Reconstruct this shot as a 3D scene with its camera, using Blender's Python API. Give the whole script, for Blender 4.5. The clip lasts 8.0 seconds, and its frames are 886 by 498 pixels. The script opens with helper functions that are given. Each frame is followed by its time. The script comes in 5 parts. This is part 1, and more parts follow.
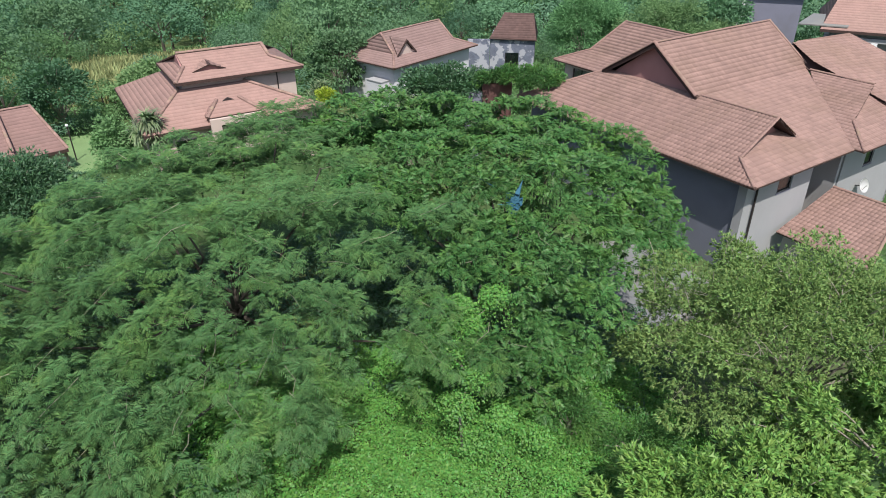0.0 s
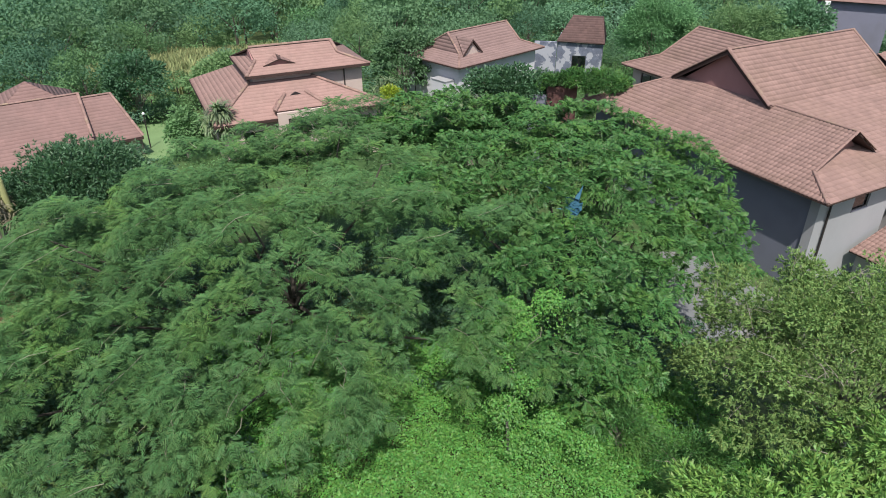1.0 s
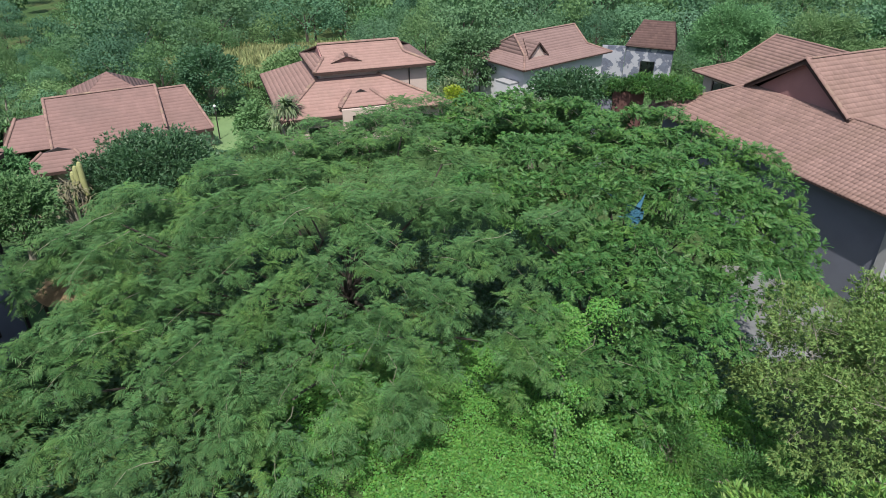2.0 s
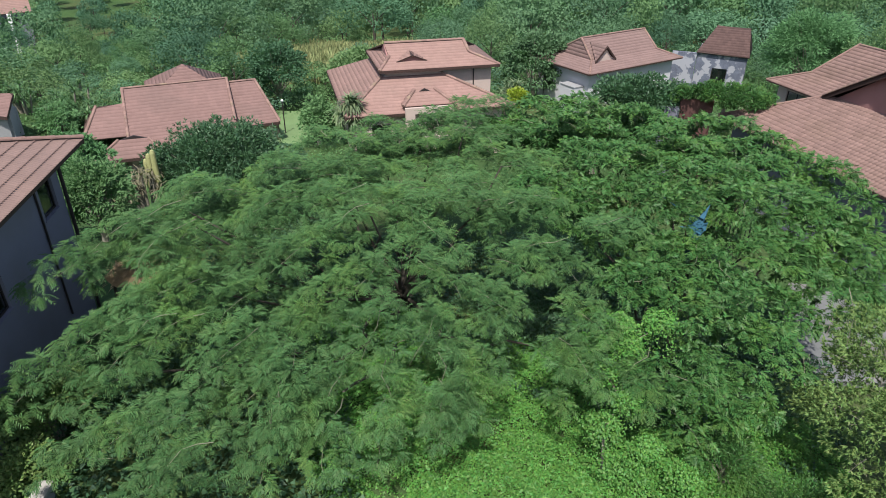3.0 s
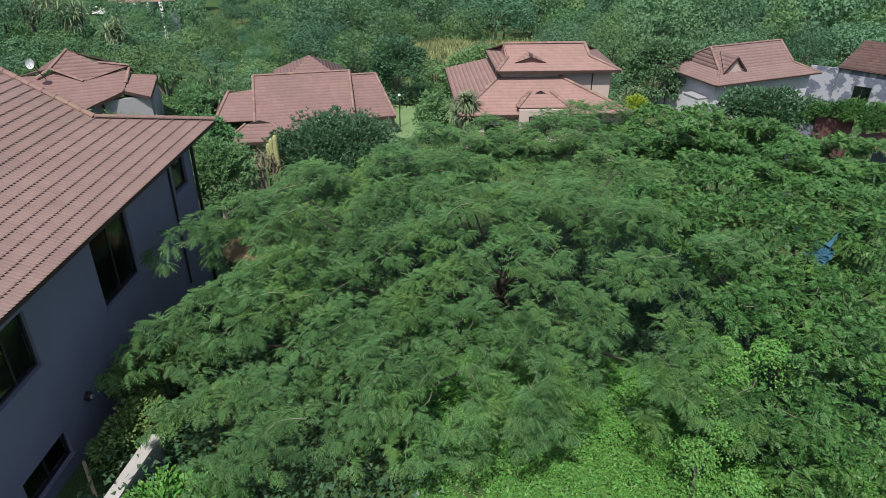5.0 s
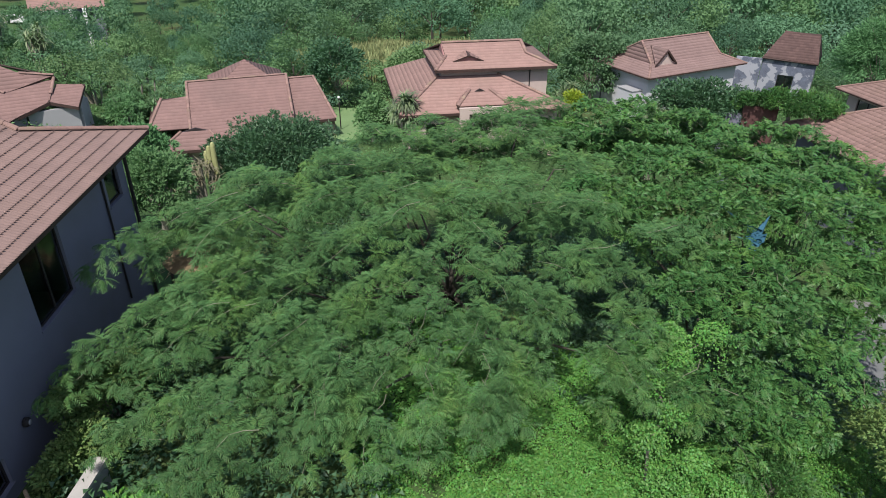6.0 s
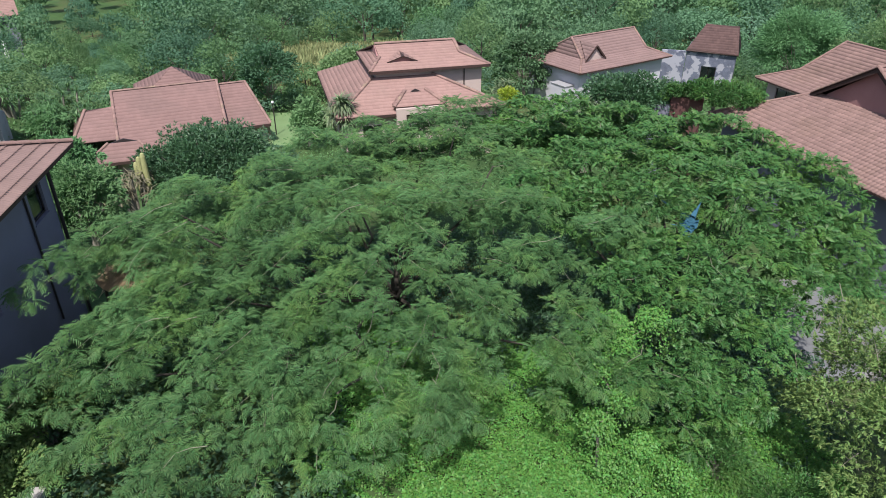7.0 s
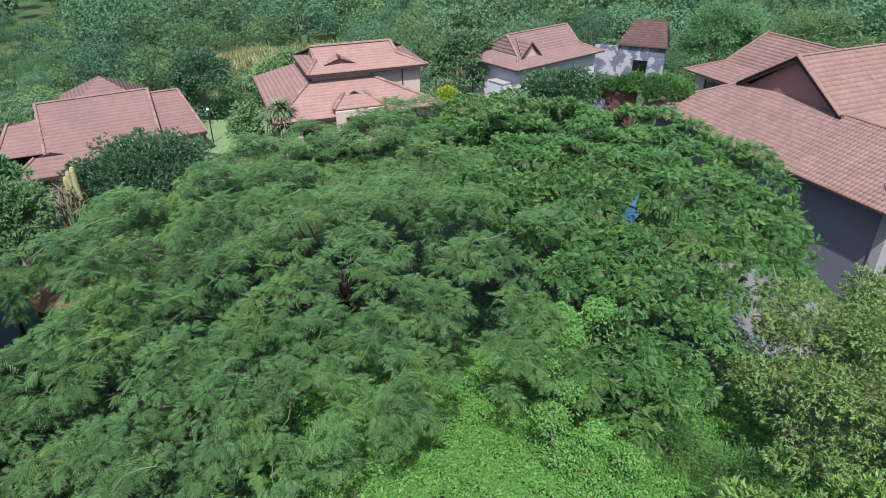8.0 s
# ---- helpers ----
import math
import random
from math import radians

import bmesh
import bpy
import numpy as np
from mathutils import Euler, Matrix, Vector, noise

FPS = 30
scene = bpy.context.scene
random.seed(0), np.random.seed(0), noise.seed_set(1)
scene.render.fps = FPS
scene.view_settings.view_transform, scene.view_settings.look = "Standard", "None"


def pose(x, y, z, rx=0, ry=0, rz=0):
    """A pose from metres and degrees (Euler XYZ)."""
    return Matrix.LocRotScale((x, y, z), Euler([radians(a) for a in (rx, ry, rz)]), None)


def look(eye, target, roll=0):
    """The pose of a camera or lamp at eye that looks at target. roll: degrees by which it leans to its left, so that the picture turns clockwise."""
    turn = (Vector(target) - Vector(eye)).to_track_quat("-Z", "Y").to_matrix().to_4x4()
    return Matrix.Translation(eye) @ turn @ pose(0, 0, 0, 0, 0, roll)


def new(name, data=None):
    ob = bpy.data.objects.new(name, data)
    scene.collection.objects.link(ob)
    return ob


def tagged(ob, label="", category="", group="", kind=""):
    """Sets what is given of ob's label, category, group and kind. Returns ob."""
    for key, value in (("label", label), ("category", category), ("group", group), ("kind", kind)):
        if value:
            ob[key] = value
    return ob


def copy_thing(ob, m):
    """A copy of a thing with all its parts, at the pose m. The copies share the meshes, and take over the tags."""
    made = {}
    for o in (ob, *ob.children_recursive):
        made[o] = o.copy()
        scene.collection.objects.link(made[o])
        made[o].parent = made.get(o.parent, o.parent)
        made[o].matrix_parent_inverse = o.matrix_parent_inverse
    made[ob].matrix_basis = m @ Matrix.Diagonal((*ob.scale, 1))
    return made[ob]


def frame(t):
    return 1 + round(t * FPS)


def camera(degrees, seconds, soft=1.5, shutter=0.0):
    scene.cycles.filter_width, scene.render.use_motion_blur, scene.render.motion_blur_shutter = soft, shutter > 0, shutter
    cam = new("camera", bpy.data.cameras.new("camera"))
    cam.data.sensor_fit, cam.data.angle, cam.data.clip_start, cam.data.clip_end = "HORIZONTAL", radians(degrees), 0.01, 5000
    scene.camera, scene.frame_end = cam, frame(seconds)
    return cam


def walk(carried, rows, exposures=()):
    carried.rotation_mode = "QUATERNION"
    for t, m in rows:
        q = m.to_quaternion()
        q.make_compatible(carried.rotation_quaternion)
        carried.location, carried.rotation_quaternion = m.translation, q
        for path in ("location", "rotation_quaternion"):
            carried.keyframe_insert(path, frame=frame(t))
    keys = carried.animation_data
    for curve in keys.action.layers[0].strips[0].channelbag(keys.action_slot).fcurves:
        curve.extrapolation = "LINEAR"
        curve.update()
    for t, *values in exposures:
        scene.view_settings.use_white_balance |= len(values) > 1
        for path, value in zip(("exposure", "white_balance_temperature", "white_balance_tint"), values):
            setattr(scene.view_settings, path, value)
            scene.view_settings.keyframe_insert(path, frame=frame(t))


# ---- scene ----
# The camera hangs in one spot and pans; yaw to the left of +y, pitch, roll, in degrees.
cam = camera(66.73, 8.0, soft=0.9)
EYE = (0.0, 0.0, 22.0)
PATH = [
    (0.0, 0.871, -29.596, -0.441),
    (0.5, 3.622, -29.573, -0.318),
    (1.0, 6.329, -29.545, -0.184),
    (1.5, 9.047, -29.498, -0.094),
    (3.0, 17.196, -29.408, 0.203),
    (3.5, 19.898, -29.394, 0.340),
    (4.0, 22.856, -29.384, 0.430),
    (4.2, 24.152, -29.395, 0.415),
    (4.5, 25.85, -29.41, 0.44),
    (4.75, 26.82, -29.42, 0.46),
    (5.0, 27.10, -29.43, 0.46),
    (5.3, 26.400, -29.440, 0.452),
    (5.5, 25.227, -29.438, 0.394),
    (6.0, 21.962, -29.415, 0.188),
    (6.5, 19.108, -29.382, 0.015),
    (7.0, 16.474, -29.387, -0.087),
    (7.5, 13.861, -29.385, -0.253),
    (8.0, 11.314, -29.382, -0.470),
]
walk(cam, [(t, pose(*EYE) @ pose(0, 0, 0, 0, 0, yaw) @ pose(0, 0, 0, 90 + pitch, 0, 0) @ pose(0, 0, 0, 0, 0, roll)) for t, yaw, pitch, roll in PATH],
     [(0.0, 0.48, 6500, 10), (1.5, 0.40, 6500, 10), (3.5, 0.39, 6500, 10), (4.2, 0.36, 6500, 10), (5.3, 0.20, 6450, 11), (5.7, 0.23, 6450, 11), (6.5, 0.38, 6400, 13), (7.0, 0.44, 6350, 14), (8.0, 0.55, 6200, 17)])

# ---- daylight ----
SUN_AZ, SUN_EL = radians(279), radians(58)
to_sun = Vector((math.cos(SUN_AZ) * math.cos(SUN_EL), math.sin(SUN_AZ) * math.cos(SUN_EL), math.sin(SUN_EL)))
world = bpy.data.worlds.new("world")
scene.world = world
world.use_nodes = True
wn = world.node_tree
sky = wn.nodes.new("ShaderNodeTexSky")
sky.sky_type, sky.sun_disc = "NISHITA", False
sky.sun_elevation, sky.sun_rotation = SUN_EL, math.atan2(to_sun.x, to_sun.y)
sky.dust_density = 2.0
wn.links.new(sky.outputs[0], wn.nodes["Background"].inputs[0])
wn.nodes["Background"].inputs[1].default_value = 0.13
sun = new("sun", bpy.data.lights.new("sun", "SUN"))
sun.data.energy, sun.data.angle, sun.data.color = 4.6, radians(0.6), (1.0, 0.96, 0.90)
sun.matrix_world = look(to_sun * 60, (0, 0, 0))


# ---- materials ----
def material(name, base, rough=0.8, vary=0.25, scale=3.0, fine=60.0, bump=0.15, dist=0.01, spec=0.3, stain=None, stain_scale=0.7,
             stain_amount=0.5, per=None, leaf=0.0, island=0.0, metal=0.0, stain_edge=0.22):
    """Painted, fired or grown surface: a base colour with two scales of variation, stains, relief."""
    m = bpy.data.materials.new(name)
    m.use_nodes = True
    t = m.node_tree
    n, l = t.nodes, t.links
    b = n["Principled BSDF"]
    b.inputs["Roughness"].default_value = rough
    b.inputs["Specular IOR Level"].default_value = spec
    b.inputs["Metallic"].default_value = metal
    co = n.new("ShaderNodeTexCoord").outputs["Object"]
    geo = n.new("ShaderNodeNewGeometry")

    def noise_at(s, detail=4.0):
        k = n.new("ShaderNodeTexNoise")
        k.inputs["Scale"].default_value, k.inputs["Detail"].default_value = s, detail
        l.new(geo.outputs["Position"], k.inputs["Vector"])
        return k.outputs[0]

    def mixed(fac, a, c, mode="MIX"):
        k = n.new("ShaderNodeMix")
        k.data_type, k.blend_type = "RGBA", mode
        for v, sock in ((fac, k.inputs[0]), (a, k.inputs[6]), (c, k.inputs[7])):
            if isinstance(v, (int, float)):
                sock.default_value = v
            elif isinstance(v, tuple):
                sock.default_value = (*v[:3], 1)
            else:
                l.new(v, sock)
        return k.outputs[2]

    def ramp(v, lo, hi):
        k = n.new("ShaderNodeMapRange")
        k.inputs[1].default_value, k.inputs[2].default_value = lo, hi
        l.new(v, k.inputs[0])
        return k.outputs[0]

    dark = tuple(v * (1 - vary) for v in base)
    light = tuple(min(1, v * (1 + vary)) for v in base)
    col = mixed(ramp(noise_at(scale), 0.3, 0.7), dark, light)
    col = mixed(0.5, col, mixed(ramp(noise_at(fine, 2.0), 0.3, 0.7), dark, light))
    if stain:
        col = mixed(ramp(noise_at(stain_scale, 6.0), 0.5, 0.5 + stain_edge), col, mixed(stain_amount, base, stain))
    if per is not None or island:
        src = n.new("ShaderNodeObjectInfo").outputs["Random"] if per == "object" else geo.outputs["Random Per Island"]
        k = n.new("ShaderNodeHueSaturation")
        l.new(col, k.inputs["Color"])
        v = n.new("ShaderNodeMapRange")
        v.inputs[3].default_value, v.inputs[4].default_value = 1 - island, 1 + island
        l.new(src, v.inputs[0])
        l.new(v.outputs[0], k.inputs["Value"])
        if leaf:
            w = n.new("ShaderNodeTexWhiteNoise")
            w.noise_dimensions = "1D"
            l.new(src, w.inputs["W"])
            hu = n.new("ShaderNodeMapRange")
            hu.inputs[3].default_value, hu.inputs[4].default_value = 0.475, 0.52
            l.new(w.outputs[0], hu.inputs[0])
            l.new(hu.outputs[0], k.inputs["Hue"])
        col = k.outputs[0]
    l.new(col, b.inputs["Base Color"])
    if bump:
        k = n.new("ShaderNodeBump")
        k.inputs["Strength"].default_value, k.inputs["Distance"].default_value = bump, dist
        l.new(noise_at(fine, 3.0), k.inputs["Height"])
        l.new(k.outputs[0], b.inputs["Normal"])
    if leaf:
        tr = n.new("ShaderNodeBsdfTranslucent")
        l.new(mixed(0.5, col, (0.07, 0.24, 0.03)), tr.inputs["Color"])
        mx = n.new("ShaderNodeMixShader")
        mx.inputs[0].default_value = leaf
        l.new(b.outputs[0], mx.inputs[1])
        l.new(tr.outputs[0], mx.inputs[2])
        l.new(mx.outputs[0], n["Material Output"].inputs[0])
    return m


def glass_material():
    m = bpy.data.materials.new("window_glass")
    m.use_nodes = True
    b = m.node_tree.nodes["Principled BSDF"]
    b.inputs["Base Color"].default_value = (0.75, 0.8, 0.82, 1)
    b.inputs["Roughness"].default_value = 0.03
    b.inputs["Transmission Weight"].default_value = 1.0
    b.inputs["IOR"].default_value = 1.45
    return m


TILE = material("terracotta_tile", (0.208, 0.140, 0.122), 0.8, 0.16, 1.3, 40, 0.3, 0.006, stain=(0.21, 0.14, 0.115), stain_scale=0.5, island=0.05)
TILE_PIECE = material("terracotta_tile_piece", (0.208, 0.140, 0.122), 0.8, 0.16, 1.3, 40, 0.3, 0.006, stain=(0.21, 0.14, 0.115), stain_scale=0.5, per="object", island=0.05)
TILE_SUN = material("sun_bleached_terracotta", (0.217, 0.139, 0.120), 0.85, 0.16, 0.9, 30, 0.25, 0.006, stain=(0.175, 0.115, 0.09), stain_scale=0.35, stain_amount=0.6, island=0.10)
TILE_GREY = material("greyed_terracotta", (0.205, 0.136, 0.124), 0.85, 0.14, 0.8, 20, 0.2, 0.006, stain=(0.17, 0.12, 0.105), stain_scale=0.35, island=0.05)
TILE_FAR = material("weathered_terracotta", (0.262, 0.163, 0.141), 0.85, 0.14, 0.8, 20, 0.2, 0.006, stain=(0.22, 0.15, 0.125), stain_scale=0.35, island=0.05)
TILE_DULL = material("dull_terracotta", (0.195, 0.120, 0.108), 0.85, 0.14, 0.8, 20, 0.2, 0.006, stain=(0.15, 0.10, 0.09), stain_scale=0.35, island=0.05)
RIDGE = material("ridge_mortar_tile", (0.225, 0.142, 0.122), 0.85, 0.25, 2.5, 30, 0.3, stain=(0.24, 0.20, 0.12), stain_scale=1.5, island=0.15)
BROWN_TILE = material("brown_roof", (0.085, 0.05, 0.045), 0.8, 0.2, 1.5, 30, 0.2, island=0.15)
PLASTER = material("grey_plaster", (0.285, 0.285, 0.295), 0.9, 0.07, 0.8, 50, 0.15, 0.004, stain=(0.25, 0.25, 0.25), stain_scale=0.5, stain_amount=0.35)
PLASTER_PALE = material("pale_grey_plaster", (0.50, 0.50, 0.53), 0.9, 0.07, 0.8, 50, 0.15, 0.004, stain=(0.36, 0.36, 0.38), stain_scale=0.5, stain_amount=0.35)
# the grey plaster again, with the eave-side shade painted into its colour
PLASTER_SHADED = material("shaded_grey_plaster", (0.135, 0.142, 0.182), 0.9, 0.08, 0.8, 50, 0.15, 0.004, stain=(0.10, 0.10, 0.12), stain_scale=0.5, stain_amount=0.4)
PLASTER_DARK = material("slate_grey_plaster", (0.165, 0.167, 0.215), 0.9, 0.08, 0.8, 50, 0.15, 0.004, stain=(0.12, 0.12, 0.13), stain_scale=0.5, stain_amount=0.4)
PLASTER_PINK = material("sandy_pink_plaster", (0.45, 0.36, 0.32), 0.9, 0.08, 0.8, 50, 0.15, 0.004, stain=(0.33, 0.27, 0.25), stain_scale=0.6, stain_amount=0.4)
PLASTER_RED = material("rust_red_plaster", (0.27, 0.145, 0.138), 0.9, 0.15, 0.8, 40, 0.15, 0.004)
WHITE = material("white_paint", (0.72, 0.72, 0.72), 0.6, 0.05, 1.0, 60, 0.05)
TIMBER = material("dark_brown_timber", (0.048, 0.029, 0.025), 0.7, 0.2, 2.0, 60, 0.2)
SOFFIT = material("painted_soffit", (0.34, 0.30, 0.28), 0.9, 0.08, 1.0, 40, 0.1)
FRAME = material("dark_window_frame", (0.03, 0.025, 0.025), 0.5, 0.1, 2.0, 60, 0.05)
GLASS = glass_material()
CONCRETE = material("concrete", (0.40, 0.38, 0.36), 0.9, 0.15, 1.2, 40, 0.3, stain=(0.24, 0.23, 0.2), stain_scale=0.8)
PAVING = material("driveway_paving", (0.145, 0.15, 0.15), 0.9, 0.15, 0.7, 25, 0.3, stain=(0.22, 0.20, 0.17), stain_scale=0.4)
SOIL = material("overgrown_soil", (0.040, 0.085, 0.024), 0.95, 0.4, 0.35, 9, 0.6, 0.08, stain=(0.12, 0.10, 0.045), stain_scale=0.12)
LAWN = material("mown_lawn", (0.150, 0.235, 0.100), 0.95, 0.15, 0.5, 30, 0.5, 0.03)
BARK_DARK = material("dark_bark", (0.06, 0.052, 0.042), 0.9, 0.3, 4, 40, 0.5, 0.02)
BARK = material("grey_bark", (0.24, 0.22, 0.18), 0.9, 0.3, 4, 40, 0.5, 0.02)
BARK_TWIG = material("green_grey_bark", (0.17, 0.175, 0.12), 0.9, 0.3, 4, 40, 0.5, 0.02)
LEAF_FEATHER = material("feathery_leaf", (0.061, 0.138, 0.046), 0.6, 0.30, 0.45, 3.0, 0, leaf=0.13, island=0.25, spec=0.2, stain=(0.112, 0.215, 0.045), stain_scale=0.7, stain_amount=0.6)
LEAF_FLAME = material("flame_tree_leaf", (0.050, 0.131, 0.035), 0.5, 0.30, 0.5, 3.0, 0, leaf=0.15, island=0.28, spec=0.25, stain=(0.108, 0.226, 0.036), stain_scale=0.8, stain_amount=0.5)
LEAF_VINE = material("creeper_leaf", (0.098, 0.258, 0.050), 0.5, 0.20, 0.6, 3.0, 0, leaf=0.32, island=0.28, spec=0.35)
LEAF_OLIVE = material("olive_leaf", (0.152, 0.246, 0.076), 0.5, 0.32, 0.45, 3.0, 0, leaf=0.2, island=0.16, spec=0.2)
LEAF_BRIGHT = material("young_shrub_leaf", (0.150, 0.285, 0.066), 0.5, 0.25, 0.7, 3.0, 0, leaf=0.22, island=0.25, spec=0.35)
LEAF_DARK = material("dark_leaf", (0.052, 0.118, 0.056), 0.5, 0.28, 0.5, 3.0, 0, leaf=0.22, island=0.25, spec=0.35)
# woodland greens lightened and blued, so distance haze sits in the leaf colour
LEAF_WOOD = [material("hazed_woodland_leaf", c, 0.75, 0.22, 0.25, 1.2, 0, leaf=0.32, per="object", island=0.20, spec=0.12)
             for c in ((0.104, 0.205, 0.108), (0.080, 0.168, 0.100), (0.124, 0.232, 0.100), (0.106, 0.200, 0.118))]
LEAF_STRAP = material("strap_leaf", (0.175, 0.235, 0.125), 0.5, 0.25, 0.8, 5.0, 0, leaf=0.25, island=0.3)
LEAF_SPIKE = material("spiky_green_leaf", (0.095, 0.185, 0.078), 0.5, 0.25, 0.8, 5.0, 0, leaf=0.25, island=0.3)
DRY_STALK = material("dry_grey_stalk", (0.20, 0.185, 0.12), 0.9, 0.25, 0.8, 5.0, 0, leaf=0.15, island=0.3)
CACTUS = material("pale_cactus_skin", (0.28, 0.29, 0.13), 0.7, 0.2, 3, 30, 0.3)
LEAF_YELLOW = material("golden_leaf", (0.27, 0.36, 0.03), 0.5, 0.2, 0.8, 5.0, 0, leaf=0.3, island=0.2)
BLUE = material("blue_plastic_sheet", (0.022, 0.085, 0.13), 0.8, 0.3, 3, 20, 0.3, 0.03)
STRAW = material("dry_thatch_debris", (0.40, 0.30, 0.185), 0.9, 0.3, 3, 30, 0.4, 0.03)
BLACK = material("black_painted_steel", (0.012, 0.012, 0.014), 0.5, 0.1, 3, 40, 0.05)
STONE = material("rough_stone", (0.12, 0.135, 0.18), 0.9, 0.4, 2.0, 20, 0.5, 0.03, stain=(0.40, 0.41, 0.45), stain_scale=1.2, stain_amount=0.7, stain_edge=0.05)
BROWN_WALL = material("brown_boundary_wall", (0.10, 0.05, 0.045), 0.9, 0.2, 1.0, 30, 0.2)
GRASS_DRY = material("tall_dry_grass", (0.24, 0.27, 0.12), 0.9, 0.25, 0.3, 4.0, 0, leaf=0.25, island=0.3)


# ---- building helpers ----
def whole(ob):
    """Where a thing or part has its origin."""
    p = Vector((0, 0, 0))
    while ob:
        p += ob.location
        ob = ob.parent
    return p


def thing(name, at, label, category, group="", kind=""):
    ob = new(name)
    ob.location = at
    ob.empty_display_size = 0.3
    return tagged(ob, label, category, group, kind)


def part(name, bm, mat, parent=None, label="", kind=""):
    """Links a bmesh, built in world coordinates, as one mesh under a thing or a part."""
    off = whole(parent) if parent else Vector((0, 0, 0))
    bmesh.ops.translate(bm, verts=bm.verts, vec=-off)
    me = bpy.data.meshes.new(name)
    bm.to_mesh(me)
    bm.free()
    me.materials.append(mat)
    ob = new(name, me)
    ob.parent = parent
    return tagged(ob, label, kind=kind)


def soup(name, verts, faces, mat, parent=None, label="", kind="", local=False):
    """A mesh from arrays: verts n x 3, faces m x k."""
    verts = np.asarray(verts, np.float32).reshape(-1, 3)
    faces = np.asarray(faces, np.int32)
    if parent and not local:
        verts = verts - np.array(whole(parent), np.float32)
    me = bpy.data.meshes.new(name)
    k = faces.shape[1]
    me.vertices.add(len(verts))
    me.vertices.foreach_set("co", verts.ravel())
    me.loops.add(faces.size)
    me.loops.foreach_set("vertex_index", faces.ravel())
    me.polygons.add(len(faces))
    me.polygons.foreach_set("loop_start", np.arange(0, faces.size, k, dtype=np.int32))
    me.update(calc_edges=True)
    me.materials.append(mat)
    ob = new(name, me)
    ob.parent = parent
    return tagged(ob, label, kind=kind)


def prism(bm, poly, down):
    """A slab: a polygon and its copy shifted by the vector down."""
    top = [bm.verts.new(p) for p in poly]
    low = [bm.verts.new(Vector(p) + Vector(down)) for p in poly]
    bm.faces.new(top)
    bm.faces.new(low[::-1])
    for i in range(len(top)):
        j = (i + 1) % len(top)
        bm.faces.new((top[i], low[i], low[j], top[j]))


def box(bm, p, u, v, w):
    """A box from the corner p along three edge vectors."""
    p, u, v, w = Vector(p), Vector(u), Vector(v), Vector(w)
    prism(bm, [p + w, p + u + w, p + u + v + w, p + v + w], -w)


def closed(bm):
    bmesh.ops.recalc_face_normals(bm, faces=bm.faces)
    return bm


def tube(bm, points, radii, sides=7):
    rings = []
    for i, (p, r) in enumerate(zip(points, radii)):
        a, b = Vector(points[max(i - 1, 0)]), Vector(points[min(i + 1, len(points) - 1)])
        q = (b - a).to_track_quat("Z", "Y")
        rings.append([bm.verts.new(Vector(p) + q @ Vector((r * math.cos(6.2832 * k / sides), r * math.sin(6.2832 * k / sides), 0))) for k in range(sides)])
    for a, b in zip(rings, rings[1:]):
        for k in range(sides):
            bm.faces.new((a[k], a[(k + 1) % sides], b[(k + 1) % sides], b[k]))
    bm.faces.new(rings[0][::-1])
    bm.faces.new(rings[-1])


def smooth_step(a, b, x):
    x = np.clip((x - a) / (b - a), 0, 1)
    return x * x * (3 - 2 * x)


def ground_z(x, y):
    """Height of the hillside: it falls from the near left to the far right, and on into a shallow valley."""
    x, y = np.asarray(x, float), np.asarray(y, float)
    w = 0.45 * x + 0.9 * y
    d = np.hypot(x, y)
    z = 3.0 + 5.4 * (1 - smooth_step(2, 32, w)) - 1.0 * smooth_step(5, 16, x) * smooth_step(18, 28, y)
    z = z - 5.0 * smooth_step(68, 120, d)
    z = z + 1.4 * np.exp(-((x + 21) ** 2 + (y - 45) ** 2) / 130)
    z = z - 3.0 * np.exp(-((x + 29.5) ** 2 + (y - 30.5) ** 2) / 36)
    return z + 0.25 * np.sin(x * 0.31 + 1) * np.cos(y * 0.27) * smooth_step(8, 20, d)
# ---- ground ----
def build_ground():
    near = np.arange(-150, 151, 3.0)
    far = np.array([200, 300, 500, 900, 1600, 2600.0])
    xs = np.concatenate([-far[::-1], near, far])
    gx, gy = np.meshgrid(xs, xs + 50)
    v = np.stack([gx, gy, ground_z(gx, gy)], -1).reshape(-1, 3)
    n = len(xs)
    i = np.arange(n * n).reshape(n, n)
    f = np.stack([i[:-1, :-1], i[:-1, 1:], i[1:, 1:], i[1:, :-1]], -1).reshape(-1, 4)
    ob = soup("ground", v, f, SOIL, None, "overgrown hillside soil with weeds and dry patches", "structure")
    ob.data.shade_smooth()
    return tagged(ob, category="ground")


build_ground()


# ---- houses ----
WAVE, GAUGE = 0.245, 0.33


class House:
    """A house on a corner point; a runs along the heading, b to its right, z is the height in the world."""

    def __init__(self, at, heading, label, category="house", name="house"):
        self.u = Vector((math.cos(radians(heading)), math.sin(radians(heading)), 0))
        self.n = Vector((self.u.y, -self.u.x, 0))
        self.c = Vector((at[0], at[1], 0))
        self.root = thing(name, (at[0], at[1], at[2]), label, category)

    def w(self, a, b, z):
        return self.c + self.u * a + self.n * b + Vector((0, 0, z))


def slope_of(poly):
    """Origin, level direction, up-slope direction and normal of a roof face."""
    nrm = Vector((0, 0, 0))
    for i in range(len(poly)):
        nrm += (poly[i] - poly[0]).cross(poly[(i + 1) % len(poly)] - poly[0])
    nrm.normalize()
    if nrm.z < 0:
        nrm = -nrm
    up = (Vector((0, 0, 1)) - nrm * nrm.z).normalized()
    return poly[0], up.cross(nrm), up, nrm


